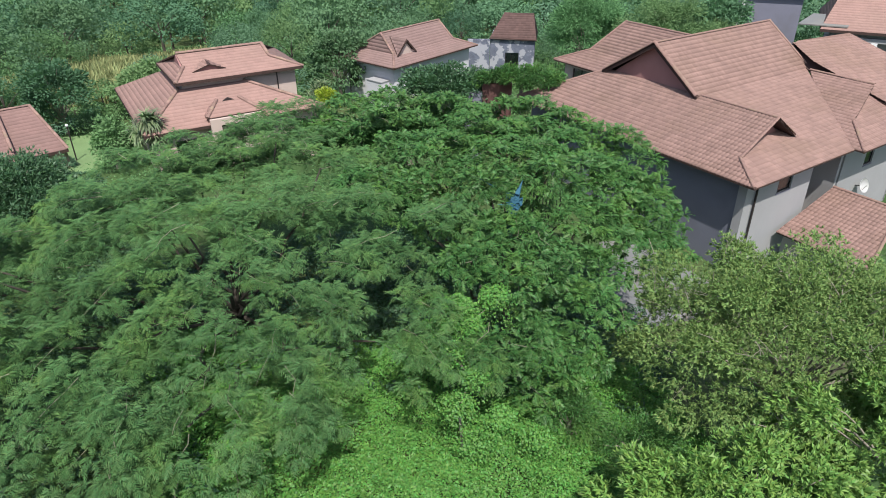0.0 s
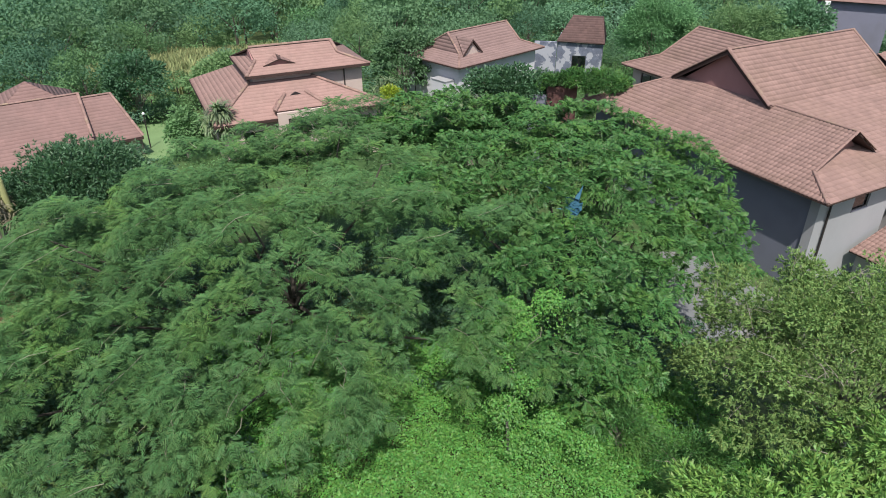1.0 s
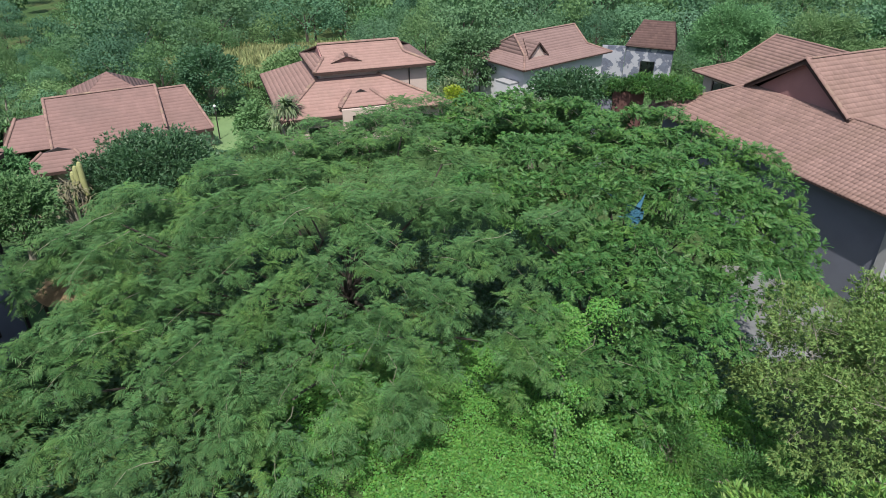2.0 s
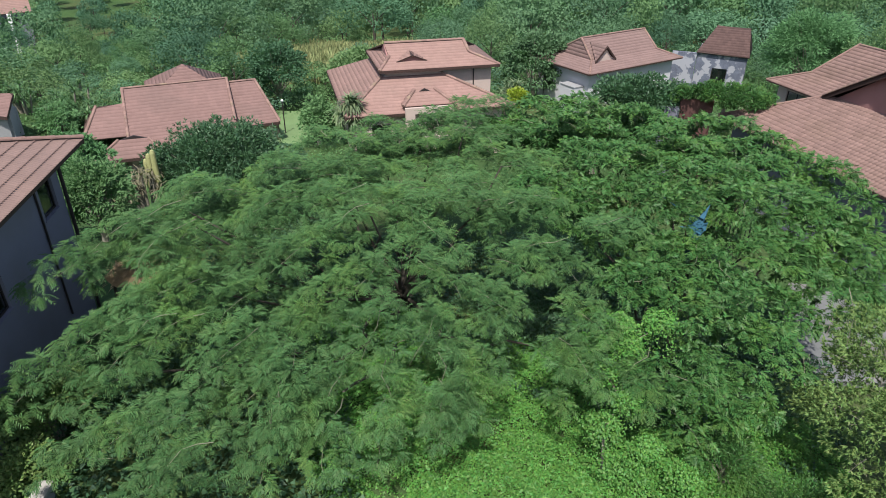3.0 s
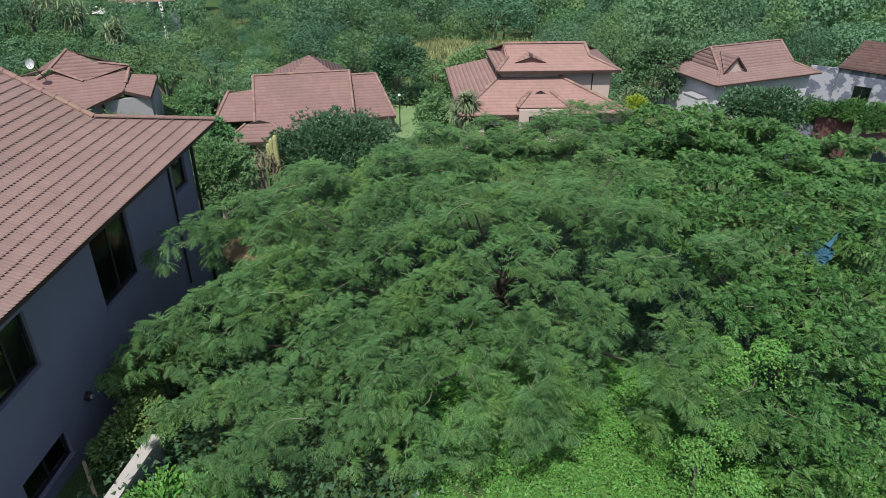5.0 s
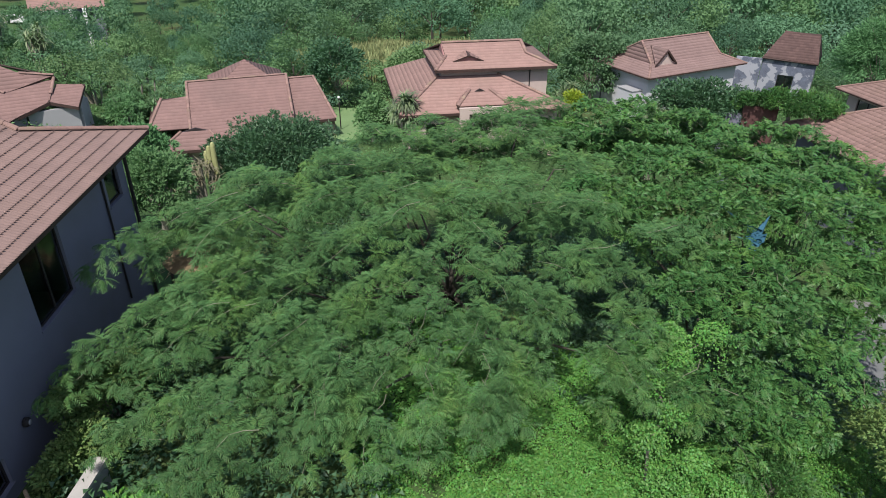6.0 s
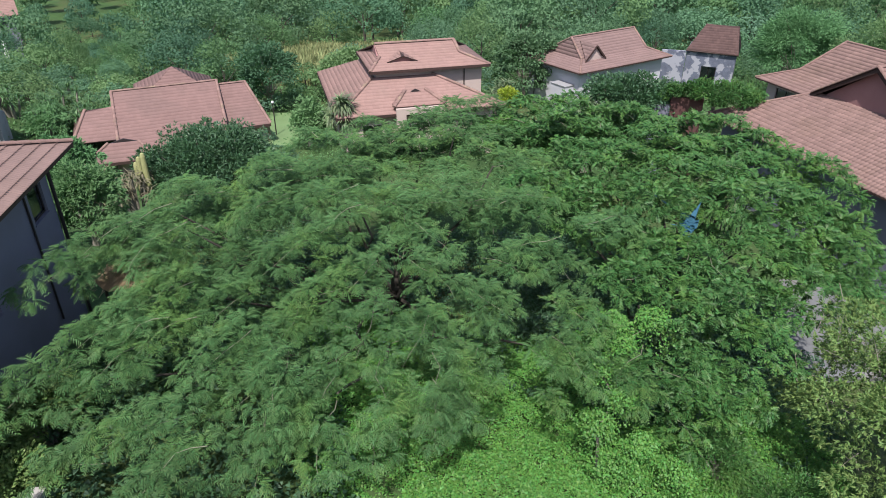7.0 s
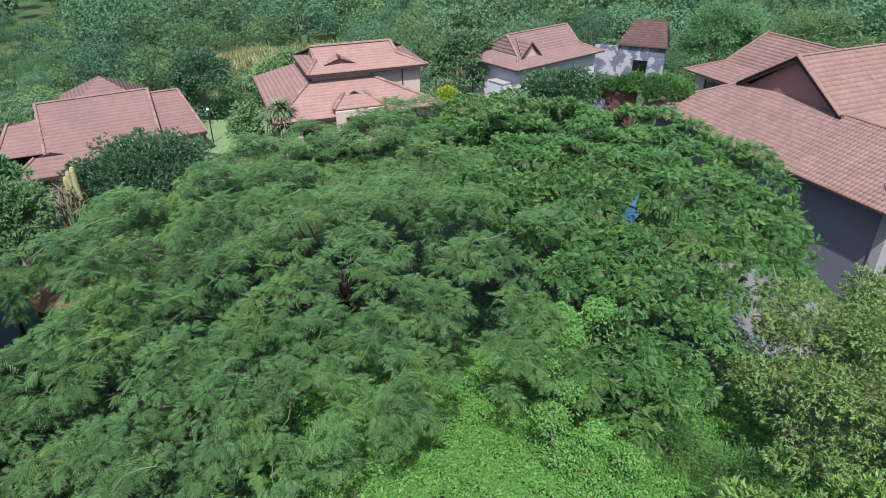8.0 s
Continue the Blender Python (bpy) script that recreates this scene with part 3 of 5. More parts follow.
# The two-storey house with a stepped roof
def stepped_house():
    h = House((-18.68, 44.76, 3.6), 31.41, "sandy plastered house with a stepped terracotta roof")
    h.n = -h.n
    E = 9.4
    h.mid = h.w(4.5, 3.5, 0)
    K = 10.02
    up = roof(h, [
        [(0, 0, E), (9.1, 0, E), (7.15, 1.6, K), (1.0, 1.6, K)],
        [(1.0, 1.6, K), (7.15, 1.6, K), (7.05, 3.0, 10.66), (0.9, 3.0, 10.66)],
        [(0, 6.6, E), (0, 0, E), (1.0, 1.6, K), (1.0, 5.0, K)],
        [(9.1, 0, E), (9.1, 6.6, E), (7.15, 5.0, K), (7.15, 1.6, K)],
        [(9.1, 6.6, E), (0, 6.6, E), (0.9, 3.0, 10.66), (7.05, 3.0, 10.66)],
    ], TILE_FAR, 3, "upper_roof")
    Z, T = 7.21, 8.81
    low = roof(h, [
        [(-3.0, -3.2, Z), (9.3, -3.2, Z), (4.75, 0.6, T), (0.2, 0.6, T)],
        [(-3.0, 9.6, Z), (-3.0, -3.2, Z), (0.2, 0.6, T), (0.2, 6.4, T)],
    ], TILE_FAR, 3, "lower_roof")
    for p, q in (((0.9, 3.0, 10.72), (7.05, 3.0, 10.72)), ((0, 0, E), (1.0, 1.6, K + .05)), ((7.05, 3.0, 10.7), (7.15, 1.6, K + .06)), ((7.15, 1.6, K + .06), (9.1, 0, E))):
        capping(h, up, p, q)
    capping(h, low, (-3.0, -3.2, Z + .05), (0.2, 0.6, T + .05))
    capping(h, low, (4.75, 0.6, T + .05), (9.3, -3.2, Z + .05))
    # eyelid gablet and corner gablet of the upper roof
    roof(h, [[(1.4, 0.85, 9.78), (2.6, 0.75, 10.22), (2.6, 2.2, 10.3)], [(3.75, 0.85, 9.78), (2.6, 0.75, 10.22), (2.6, 2.2, 10.3)]], TILE_FAR, 3, "dormer_roof")
    gable(h, [(1.6, 0.95, 9.72), (3.55, 0.95, 9.72), (2.6, 0.95, 10.12)], PLASTER_RED, (0, 1))
    gable(h, [(0.86, 1.9, K), (0.86, 4.1, K), (0.86, 3.0, 10.62)], PLASTER_RED, (1, 0))
    # porch
    po = roof(h, [[(1.1, -3.0, 7.62), (4.8, -3.0, 7.62), (3.7, -1.5, 8.3), (2.2, -1.5, 8.3)], [(1.1, -1.6, 7.62), (1.1, -3.0, 7.62), (2.2, -1.5, 8.3)], [(4.8, -3.0, 7.62), (4.8, -1.6, 7.62), (3.7, -1.5, 8.3)]], TILE_FAR, 3, "porch_roof")
    capping(h, po, (1.1, -3.0, 7.66), (2.2, -1.5, 8.35))
    capping(h, po, (4.8, -3.0, 7.66), (3.7, -1.5, 8.35))
    gable(h, [(2.5, -1.7, 8.2), (3.4, -1.7, 8.2), (2.95, -1.7, 8.42)], FRAME, (0, 1), "porch_gablet")
    wall(h, (1.2, -3.3), (4.7, -3.3), 4.0, 7.55, [(0.7, 2.9, 5.0, 7.1)], PLASTER_PINK)
    g0 = 2.6
    wall(h, (0.5, 0.6), (8.6, 0.6), g0, E + 0.05, (), PLASTER_PINK)
    wall(h, (8.6, 0.84), (8.6, 6.0), g0, E + 0.05, (), PLASTER_PINK)
    wall(h, (0.5, 0.84), (0.5, 6.0), g0, E + 0.05, (), PLASTER_PINK)
    wall(h, (0.5, 6.24), (8.6, 6.24), g0, E + 0.05, (), PLASTER_PINK)
    wall(h, (-2.4, -2.6), (-2.4, 9.0), g0, Z + 0.1, [(2.2, 3.6, 4.4, 6.3), (6.5, 8.0, 4.4, 6.3)], PLASTER_PINK)
    wall(h, (-2.1, -2.6), (8.5, -2.6), g0, Z + 0.1, [(1.0, 2.4, 4.4, 6.3)], PLASTER_PINK)
    wall(h, (-2.1, 9.0), (0.5, 9.0), g0, Z + 0.1, (), PLASTER_PINK)
    for p, q in (((0, 0, E), (9.1, 0, E)), ((0, 0, E), (0, 6.6, E)), ((-3.0, -3.2, Z), (9.3, -3.2, Z)), ((-3.0, -3.2, Z), (-3.0, 9.6, Z)), ((1.1, -3.0, 7.62), (4.8, -3.0, 7.62)), ((9.1, 0, E), (9.1, 6.6, E))):
        fascia(h, p, q)
    pipe(h, [(7.2, 0.5, E - 0.2), (7.2, 0.5, 7.6)])


stepped_house()


# The grey house with one tall gablet
def gablet_house():
    h = House((-4.98, 57.79, 3.2), 139.83, "pale grey house with a terracotta hip roof and pointed gablet")
    E = 6.97
    W, D = 7.9, 11.6
    h.mid = h.w(4, 6, 0)
    R, K, i = 9.0, 7.62, 1.7
    f = [
        [(0, 0, E), (W, 0, E), (W - i, i, K), (i, i, K)],
        [(i, i, K), (W - i, i, K), (3.95, 2.45, R)],
        [(0, D, E), (0, 0, E), (i, i, K), (i, D - i, K)],
        [(i, i, K), (3.95, 2.45, R), (3.95, 10.4, R), (i, D - i, K)],
        [(W, 0, E), (W, D, E), (W - i, D - i, K), (W - i, i, K)],
        [(W - i, D - i, K), (W - i, i, K), (3.95, 2.45, R), (3.95, 10.4, R)],
        [(W, D, E), (0, D, E), (i, D - i, K), (W - i, D - i, K)],
        [(i, D - i, K), (W - i, D - i, K), (3.95, 10.4, R)],
    ]
    r = roof(h, f, TILE_GREY, 3)
    for p, q in (((3.95, 2.45, R + .05), (3.95, 10.4, R + .05)), ((0, 0, E + .03), (i, i, K + .05)), ((i, i, K + .05), (3.95, 2.45, R + .05)), ((W, 0, E), (W - i, i, K + .05)),
                 ((W - i, i, K + .05), (3.95, 2.45, R + .05)), ((3.95, 10.4, R), (i, D - i, K + .05)), ((i, D - i, K + .05), (0, D, E))):
        capping(h, r, p, q, r=0.1)
    m = 2.95
    roof(h, [[(1.2, m - 1.2, 7.55), (1.15, m, 8.75), (3.3, m, 8.75)], [(1.2, m + 1.2, 7.55), (1.15, m, 8.75), (3.3, m, 8.75)]], TILE_GREY, 3, "dormer_roof")
    gable(h, [(1.36, m - 1, 7.5), (1.36, m, 8.6), (1.36, m + 1, 7.5)], PLASTER_PINK, (1, 0))
    barge(h, (1.2, m - 1.25, 7.55), (1.2, m, 8.8), 0.2)
    barge(h, (1.2, m, 8.8), (1.2, m + 1.25, 7.55), 0.2)
    g0, o = 2.4, 0.6
    wall(h, (o, o), (W - o, o), g0, E + 0.05, [(4.6, 5.8, 4.3, 5.9)], PLASTER_PALE)
    wall(h, (o, o + 0.24), (o, D - o), g0, E + 0.05, (), PLASTER_PALE)
    wall(h, (W - o, o + 0.24), (W - o, D - o), g0, E + 0.05)
    wall(h, (o + 0.24, D - o), (W - o - 0.24, D - o), g0, E + 0.05)
    for p, q in (((0, 0, E), (W, 0, E)), ((0, D, E), (0, 0, E))):
        fascia(h, p, q, 0.09)
    bm = bmesh.new()
    box(bm, h.w(1.2, -0.45, g0), h.u * 1.8, h.n * 1.05, (0, 0, 3.2))
    part("bay_wall", closed(bm), PLASTER_PALE, h.root)
    bm = bmesh.new()
    box(bm, h.w(1.15, -0.5, g0 + 3.2), h.u * 1.9, h.n * 1.1, (0, 0, 0.07))
    part("bay_roof", closed(bm), PLASTER, h.root)
    pipe(h, [(6.3, 0.5, E - 0.2), (6.3, 0.5, g0)])


gablet_house()


# The broad house with a pyramid behind its main roof
def broad_house():
    h = House((-32.33, 32.72, 3.4), 40.8, "low house with broad terracotta roofs and a pyramid lantern")
    h.n = -h.n
    E = 5.98
    h.mid = h.w(5, 5, 0)
    r = roof(h, [
        [(0.9, -0.2, 5.9), (7.9, -0.2, 5.9), (8.2, 6.0, 8.5), (1.05, 6.0, 8.5)],
        [(1.05, 12.2, 5.9), (1.05, 6.0, 8.5), (8.2, 6.0, 8.5), (8.2, 12.2, 5.9)],
        [(7.7, 1.5, 6.2), (11.0, 1.5, 6.2), (10.2, 5.9, 8.2), (8.15, 5.9, 8.2)],
        [(11.0, 1.5, 6.2), (11.0, 10.5, 6.2), (10.2, 5.9, 8.2)],
        [(10.2, 5.9, 8.2), (8.15, 5.9, 8.2), (8.15, 10.5, 6.2), (11.0, 10.5, 6.2)],
        [(-1.75, 1.5, 6.6), (1.0, 1.3, 6.6), (1.0, 4.5, 7.9), (-0.75, 4.5, 7.85)],
        [(-1.75, 8.0, 6.6), (-1.75, 1.5, 6.6), (-0.75, 4.5, 7.85)],
        [(-1.2, -0.5, 5.75), (3.0, -0.9, 5.75), (2.2, 0.7, 6.5), (0.3, 0.9, 6.5)],
    ], TILE_DULL, 3)
    a = (5.5, 10.4, 8.8)
    p = roof(h, [[(2.5, 7.4, 7.0), (8.5, 7.4, 7.0), a], [(8.5, 7.4, 7.0), (8.5, 13.4, 7.0), a], [(2.5, 13.4, 7.0), (2.5, 7.4, 7.0), a], [(8.5, 13.4, 7.0), (2.5, 13.4, 7.0), a]], TILE_DULL, 3, "lantern_roof")
    for q, s in (((1.05, 6.0, 8.55), (8.2, 6.0, 8.55)), ((0.95, 1.0, 6.45), (1.05, 6.0, 8.55)), ((8.2, 6.0, 8.55), (7.95, 1.6, 6.75)), ((8.15, 5.9, 8.25), (10.2, 5.9, 8.25)), ((10.2, 5.9, 8.25), (11.0, 1.5, 6.25)), ((-0.75, 4.5, 7.9), (-1.75, 1.5, 6.65)),
                 ((-1.2, -0.5, 5.8), (0.3, 0.9, 6.55)), ((2.2, 0.7, 6.55), (3.0, -0.9, 5.8))):
        capping(h, r, q, s, r=0.1)
    gable(h, [(8.1, 3.2, 7.0), (8.15, 4.2, 7.75), (8.12, 4.6, 7.2)], FRAME, (-1, 0), "gablet_vent")
    gable(h, [(0.3, 0.95, 6.45), (2.2, 0.75, 6.45), (1.3, 0.85, 6.72)], FRAME, (0, 1), "gablet_vent")
    g0 = 2.8
    for s, e in (((0.6, 0.5), (8.0, 0.5)), ((8.0, 2.2), (11.0, 2.2)), ((11.0, 2.2), (11.0, 11)), ((-1.8, 3), (-1.0, 11)), ((0.6, 0.5), (0.6, 11.5)), ((-1, 11), (11, 11))):
        wall(h, s, e, g0, E + 0.1, (), PLASTER_PINK)
    fascia(h, (0.9, -0.2, 5.9), (7.9, -0.2, 5.9))
    fascia(h, (-1.2, -0.5, 5.75), (3.0, -0.9, 5.75))
    fascia(h, (7.7, 1.5, 6.2), (11.0, 1.5, 6.2))


broad_house()


# The house beyond the near roof
def back_house():
    h = House((-40.0, 28.0, 5.0), 0, "dull terracotta-roofed house with an open gable behind bushes")
    h.n = -h.n
    h.mid = h.w(-3, 4, 0)
    roof(h, [
        [(-4.8, -2.0, 9.99), (0.53, -1.19, 8.46), (0.6, -0.58, 8.59), (1.0, 1.53, 9.02), (0.55, 2.1, 9.32), (-0.38, 3.39, 9.96), (-1.48, 0.5, 9.56)],
        [(-3.52, -0.31, 10.31), (-1.48, 0.5, 9.56), (-0.26, 3.33, 10.14), (-1.79, 2.09, 10.43), (-3.79, 1.4, 11.21)],
        [(1.0, 1.53, 9.0), (2.65, 2.15, 8.71), (1.3, 4.18, 9.52), (-0.06, 3.07, 9.65)],
        [(-3.79, 1.4, 11.21), (-3.6, -0.4, 10.33), (-7.0, 1.0, 9.5)],
        [(-3.6, -0.4, 10.33), (-4.8, -2.0, 9.99), (-7.0, 1.0, 9.5)],
        [(-3.79, 1.4, 11.21), (-0.26, 3.33, 10.14), (-4.0, 6.5, 8.6)],
    ], TILE_DULL, 3)
    gable(h, [(-3.6, -0.85, 9.7), (-1.75, 0.75, 9.5), (-3.62, 0.1, 10.2)], PLASTER_RED, (-0.7, 0.7))
    for p, q in (((-3.52, -0.31, 10.36), (-3.79, 1.4, 11.25)), ((-1.48, 0.5, 9.62), (-3.52, -0.31, 10.36)), ((-3.52, -0.31, 10.36), (-3.6, -1.3, 9.95)), ((-0.26, 3.3, 10.2), (-1.79, 2.09, 10.48)), ((0.55, 2.1, 9.36), (-0.3, 3.3, 10.05))):
        capping(h, h.root, p, q, r=0.1)
    g0 = 4.0
    for s, e, z in (((0.3, 0.3), (2.1, 2.55), 8.55), ((2.1, 2.8), (1.2, 4.0), 8.9), ((-4.0, -1.3), (0.1, -0.7), 8.3), ((0.1, -0.5), (0.1, 0.3), 8.6), ((-5, 5.5), (1.2, 4.2), 8.6), ((-5, -1), (-5, 5), 8.6)):
        wall(h, s, e, g0, z, (), PLASTER)
    fascia(h, (0.6, -0.58, 8.59), (1.0, 1.53, 9.0))
    fascia(h, (1.0, 1.53, 9.0), (2.65, 2.15, 8.71))
    fascia(h, (2.65, 2.15, 8.71), (1.3, 4.18, 9.52))


back_house()


# The stone shed with a brown roof
def stone_shed():
    h = House((4.01, 71.9, 3.0), -8, "rough stone shed with a dark brown pitched roof", "shed", "shed")
    h.n = -h.n
    h.mid = h.w(2, 2, 0)
    r = roof(h, [[(-0.1, -0.3, 6.45), (4.8, -0.3, 6.35), (4.3, 3.0, 8.5), (1.2, 3.0, 8.5)], [(4.8, -0.3, 6.35), (4.8, 4.3, 6.35), (4.3, 3.0, 8.5)]], BROWN_TILE, 2)
    for s, e in (((0, 0), (4.6, 0)), ((4.6, 0.24), (4.6, 4)), ((0, 0.24), (0, 4)), ((0, 4), (4.6, 4))):
        wall(h, s, e, 2.4, 6.5, [(1.6, 3.0, 2.5, 5.0)] if e == (4.6, 0) else (), STONE)
    wall(h, (-2.3, -0.6), (0, -0.4), 2.4, 6.4, (), STONE, name="stone_wall")


stone_shed()


# The house at the edge of the drive, with white columns
def column_house():
    h = House((28.0, 53.06, 4.0), -25, "terracotta-roofed house with white plastered columns and beams")
    h.n = -h.n
    h.mid = h.w(5, 4, 0)
    roof(h, [[(0, 0, 11.1), (9, 0, 11.1), (9, 5, 13.4), (1.2, 5, 13.4)], [(0, 9, 11.1), (0, 0, 11.1), (1.2, 5, 13.4)], [(9, 9, 11.1), (0, 9, 11.1), (1.2, 5, 13.4), (9, 5, 13.4)]], TILE_FAR, 3)
    fascia(h, (0, 0, 11.1), (9, 0, 11.1))
    wall(h, (0.8, 1.5), (9, 1.5), 3.0, 11.0, [(1.5, 3.2, 8.0, 10.2), (4.5, 6.2, 8.0, 10.2)])
    wall(h, (0.8, 1.74), (0.8, 8.4), 3.0, 11.0)
    wall(h, (0.8, 8.4), (9, 8.4), 3.0, 11.0)
    for a in (0.6, 3.6, 6.6):
        bm = bmesh.new()
        box(bm, h.w(a, 0.22, 2.0), h.u * 0.45, h.n * 0.46, (0, 0, 8.3))
        part("column", closed(bm), WHITE, h.root, "white plastered column")
    bm = bmesh.new()
    box(bm, h.w(0.4, 0.25, 10.3), h.u * 8.0, h.n * 0.4, (0, 0, 0.3))
    part("beam", closed(bm), PLASTER, h.root)
    bm = bmesh.new()
    prism(bm, [h.w(-1.6, 0.2, 11.35), h.w(1.8, 0.2, 11.35), h.w(2.4, 3.0, 11.7), h.w(-0.6, 3.0, 11.7)], (0, 0, -0.08))
    part("carport_sheet", closed(bm), PAVING, h.root, "pale metal carport sheet")


column_house()


def plain_house(at, heading, size, eave, ridge, label, mat, tile, columns=4):
    """A plain far house with a gabled roof, a porch of white columns and shaded walls."""
    h = House(at, heading, label)
    h.n = -h.n
    w, d = size
    h.mid = h.w(w / 2, d / 2, 0)
    roof(h, [[(-0.5, -0.5, eave), (w + 0.5, -0.5, eave), (w + 0.5, d / 2, ridge), (-0.5, d / 2, ridge)], [(w + 0.5, d + 0.5, eave), (-0.5, d + 0.5, eave), (-0.5, d / 2, ridge), (w + 0.5, d / 2, ridge)]], tile, 2)
    g = at[2] - 1.5
    wall(h, (0, 0), (w, 0), g, eave, [(w * 0.15, w * 0.4, at[2] + 0.3, eave - 0.6), (w * 0.6, w * 0.85, at[2] + 0.3, eave - 0.6)] if columns > 1 else (), mat)
    wall(h, (0, 0.24), (0, d), g, eave, (), mat)
    wall(h, (w, 0.24), (w, d), g, eave, (), mat)
    wall(h, (0, d), (w, d), g, eave, (), mat)
    gable(h, [(0.02, 0, eave), (0.02, d, eave), (0.02, d / 2, ridge - 0.15)], mat, (1, 0))
    gable(h, [(w - 0.02, 0, eave), (w - 0.02, d, eave), (w - 0.02, d / 2, ridge - 0.15)], mat, (-1, 0))
    for k in range(columns):
        bm = bmesh.new()
        box(bm, h.w(w * (0.1 + 0.2 * k), -1.2, g), h.u * 0.5, h.n * 0.5, (0, 0, eave - g))
        part("column", closed(bm), WHITE, h.root, "white plastered column")


plain_house((-91.2, 70.4, 0.0), 50, (9, 7), 4.4, 6.8, "far house with white columns and a shaded veranda", PLASTER_DARK, TILE_FAR)
plain_house((29.5, 74.3, 2.5), -22, (6.5, 6), 10.5, 12.5, "far blue-grey house with a white column", PLASTER_DARK, TILE_DULL, 1)
# ---- plants ----
RNG = np.random.default_rng(7)


def turned(dirs, ups):
    """Frames (n x 3 x 3, columns x, y, z) with x along dirs and z near ups."""
    x = dirs / np.linalg.norm(dirs, axis=1, keepdims=True)
    y = np.cross(ups, x)
    y /= np.linalg.norm(y, axis=1, keepdims=True) + 1e-9
    return np.stack([x, y, np.cross(x, y)], -1)


def strew(template, faces, at, frames, size):
    """Copies of a small leaf, one at each place: vertices and faces."""
    v = np.einsum("nij,kj->nki", frames, template) * np.asarray(size)[:, None, None] + at[:, None]
    f = faces[None] + (np.arange(len(at)) * len(template))[:, None, None]
    return v.reshape(-1, 3), f.reshape(-1, faces.shape[1])


LEAF_V = np.array([(0, 0, 0), (0.45, 0.26, 0.05), (1, 0, -0.12), (0.45, -0.26, 0.05)])
LEAF_F = np.array([(0, 1, 2, 3)])
LEAF_T, LEAF_TF = np.array([(0, -0.3, 0), (0.15, 0.3, 0.03), (1, 0, -0.1)]), np.array([(0, 1, 2)])
LEAF_S = np.array([(0, -0.06, 0), (0.42, 0.23, 0.05), (1, 0, -0.12)])
STRAP_V = np.array([(0, -0.045, 0), (0, 0.045, 0), (0.5, 0.05, 0.25), (0.5, -0.05, 0.25), (1.0, 0.008, 0.02), (1.0, -0.008, 0.02)])
STRAP_F = np.array([(0, 1, 2, 3), (3, 2, 4, 5)])


def unit(n):
    v = RNG.normal(size=(n, 3))
    return v / np.linalg.norm(v, axis=1, keepdims=True)


def limb(bm, a, b, r0, r1, sag=0.12, n=6):
    a, b = Vector(a), Vector(b)
    pts = []
    for i in range(n + 1):
        t = i / n
        p = a.lerp(b, t) + Vector((0, 0, (b - a).length * sag * math.sin(math.pi * t)))
        p += Vector(RNG.normal(size=3) * 0.03 * (b - a).length * math.sin(math.pi * t))
        pts.append(p)
    tube(bm, pts, [r0 + (r1 - r0) * i / n for i in range(n + 1)], 6)


def wood_tree(variant, height, spread, mat, clumps=46, each=46, leaf=0.40):
    """A woodland tree about its base: trunk, limbs, and a crown of leafy clumps."""
    root = thing("tree", (0, 0, -200), "broad-leaved woodland tree with a rounded green crown", "tree", "woodland trees")
    bm = bmesh.new()
    tube(bm, [(0, 0, -0.5), (0.1, 0, height * 0.25), (0, 0.1, height * 0.5)], [0.2, 0.14, 0.05], 6)
    for k in range(3):
        a = 6.2832 * k / 3 + variant
        limb(bm, (0, 0, height * 0.33), (spread * 0.45 * math.cos(a), spread * 0.45 * math.sin(a), height * 0.55), 0.07, 0.02, 0.05, 3)
    trunk = part("trunk", closed(bm), BARK_DARK, None)
    trunk.parent = root
    c = unit(clumps)
    c[:, 2] = np.abs(c[:, 2]) * 1.3 - 0.4
    c *= RNG.uniform(0.6, 1.0, (clumps, 1)) ** 0.5
    wide = np.array([spread * RNG.uniform(0.85, 1.15), spread * RNG.uniform(0.85, 1.15), height * 0.42])
    rad = RNG.uniform(0.20, 0.36, clumps) * spread
    d = unit(clumps * each)
    d[:, 2] = d[:, 2] * 0.85 + 0.25
    k = np.repeat(np.arange(clumps), each)
    at = c[k] * wide + np.array([0, 0, height * 0.46]) + d * rad[k, None] * RNG.uniform(0.75, 1.0, (len(k), 1)) * np.array([1, 1, 0.8])
    dirs = unit(len(k)) + np.array([0, 0, -0.5])
    v, f = strew(LEAF_T * np.array([1, 1.3, 1]), LEAF_TF, at, turned(dirs, d * 1.2 + c[k] * 0.6 + unit(len(k)) * 0.4 + np.array([0, 0, 0.3])), RNG.uniform(0.7, 1.35, len(k)) * leaf)
    soup("crown", v, f, mat, root, local=True)
    return root


# plots that the woods leave free: x, y, radius
keep_out = [(-36, 61, 5.5), (-33, 67, 5), (-29, 74, 5), (-38, 66, 5), (-39, 69, 6), (-35.5, 74, 6.5), (-33, 79, 6), (-42, 64, 5), (-16, 49, 11), (-3, 63, 9.5), (-30, 40, 10), (-40, 30, 9), (6, 73, 9), (7, 66, 6), (4.5, 66, 6.5), (16, 44, 17), (30, 54, 11), (-88, 73, 11), (-82, 63, 3.5), (-100, 74, 8), (-110, 81, 6), (-96, 70, 6), (32, 74, 8), (28.5, 65, 5), (1, 50, 6)]


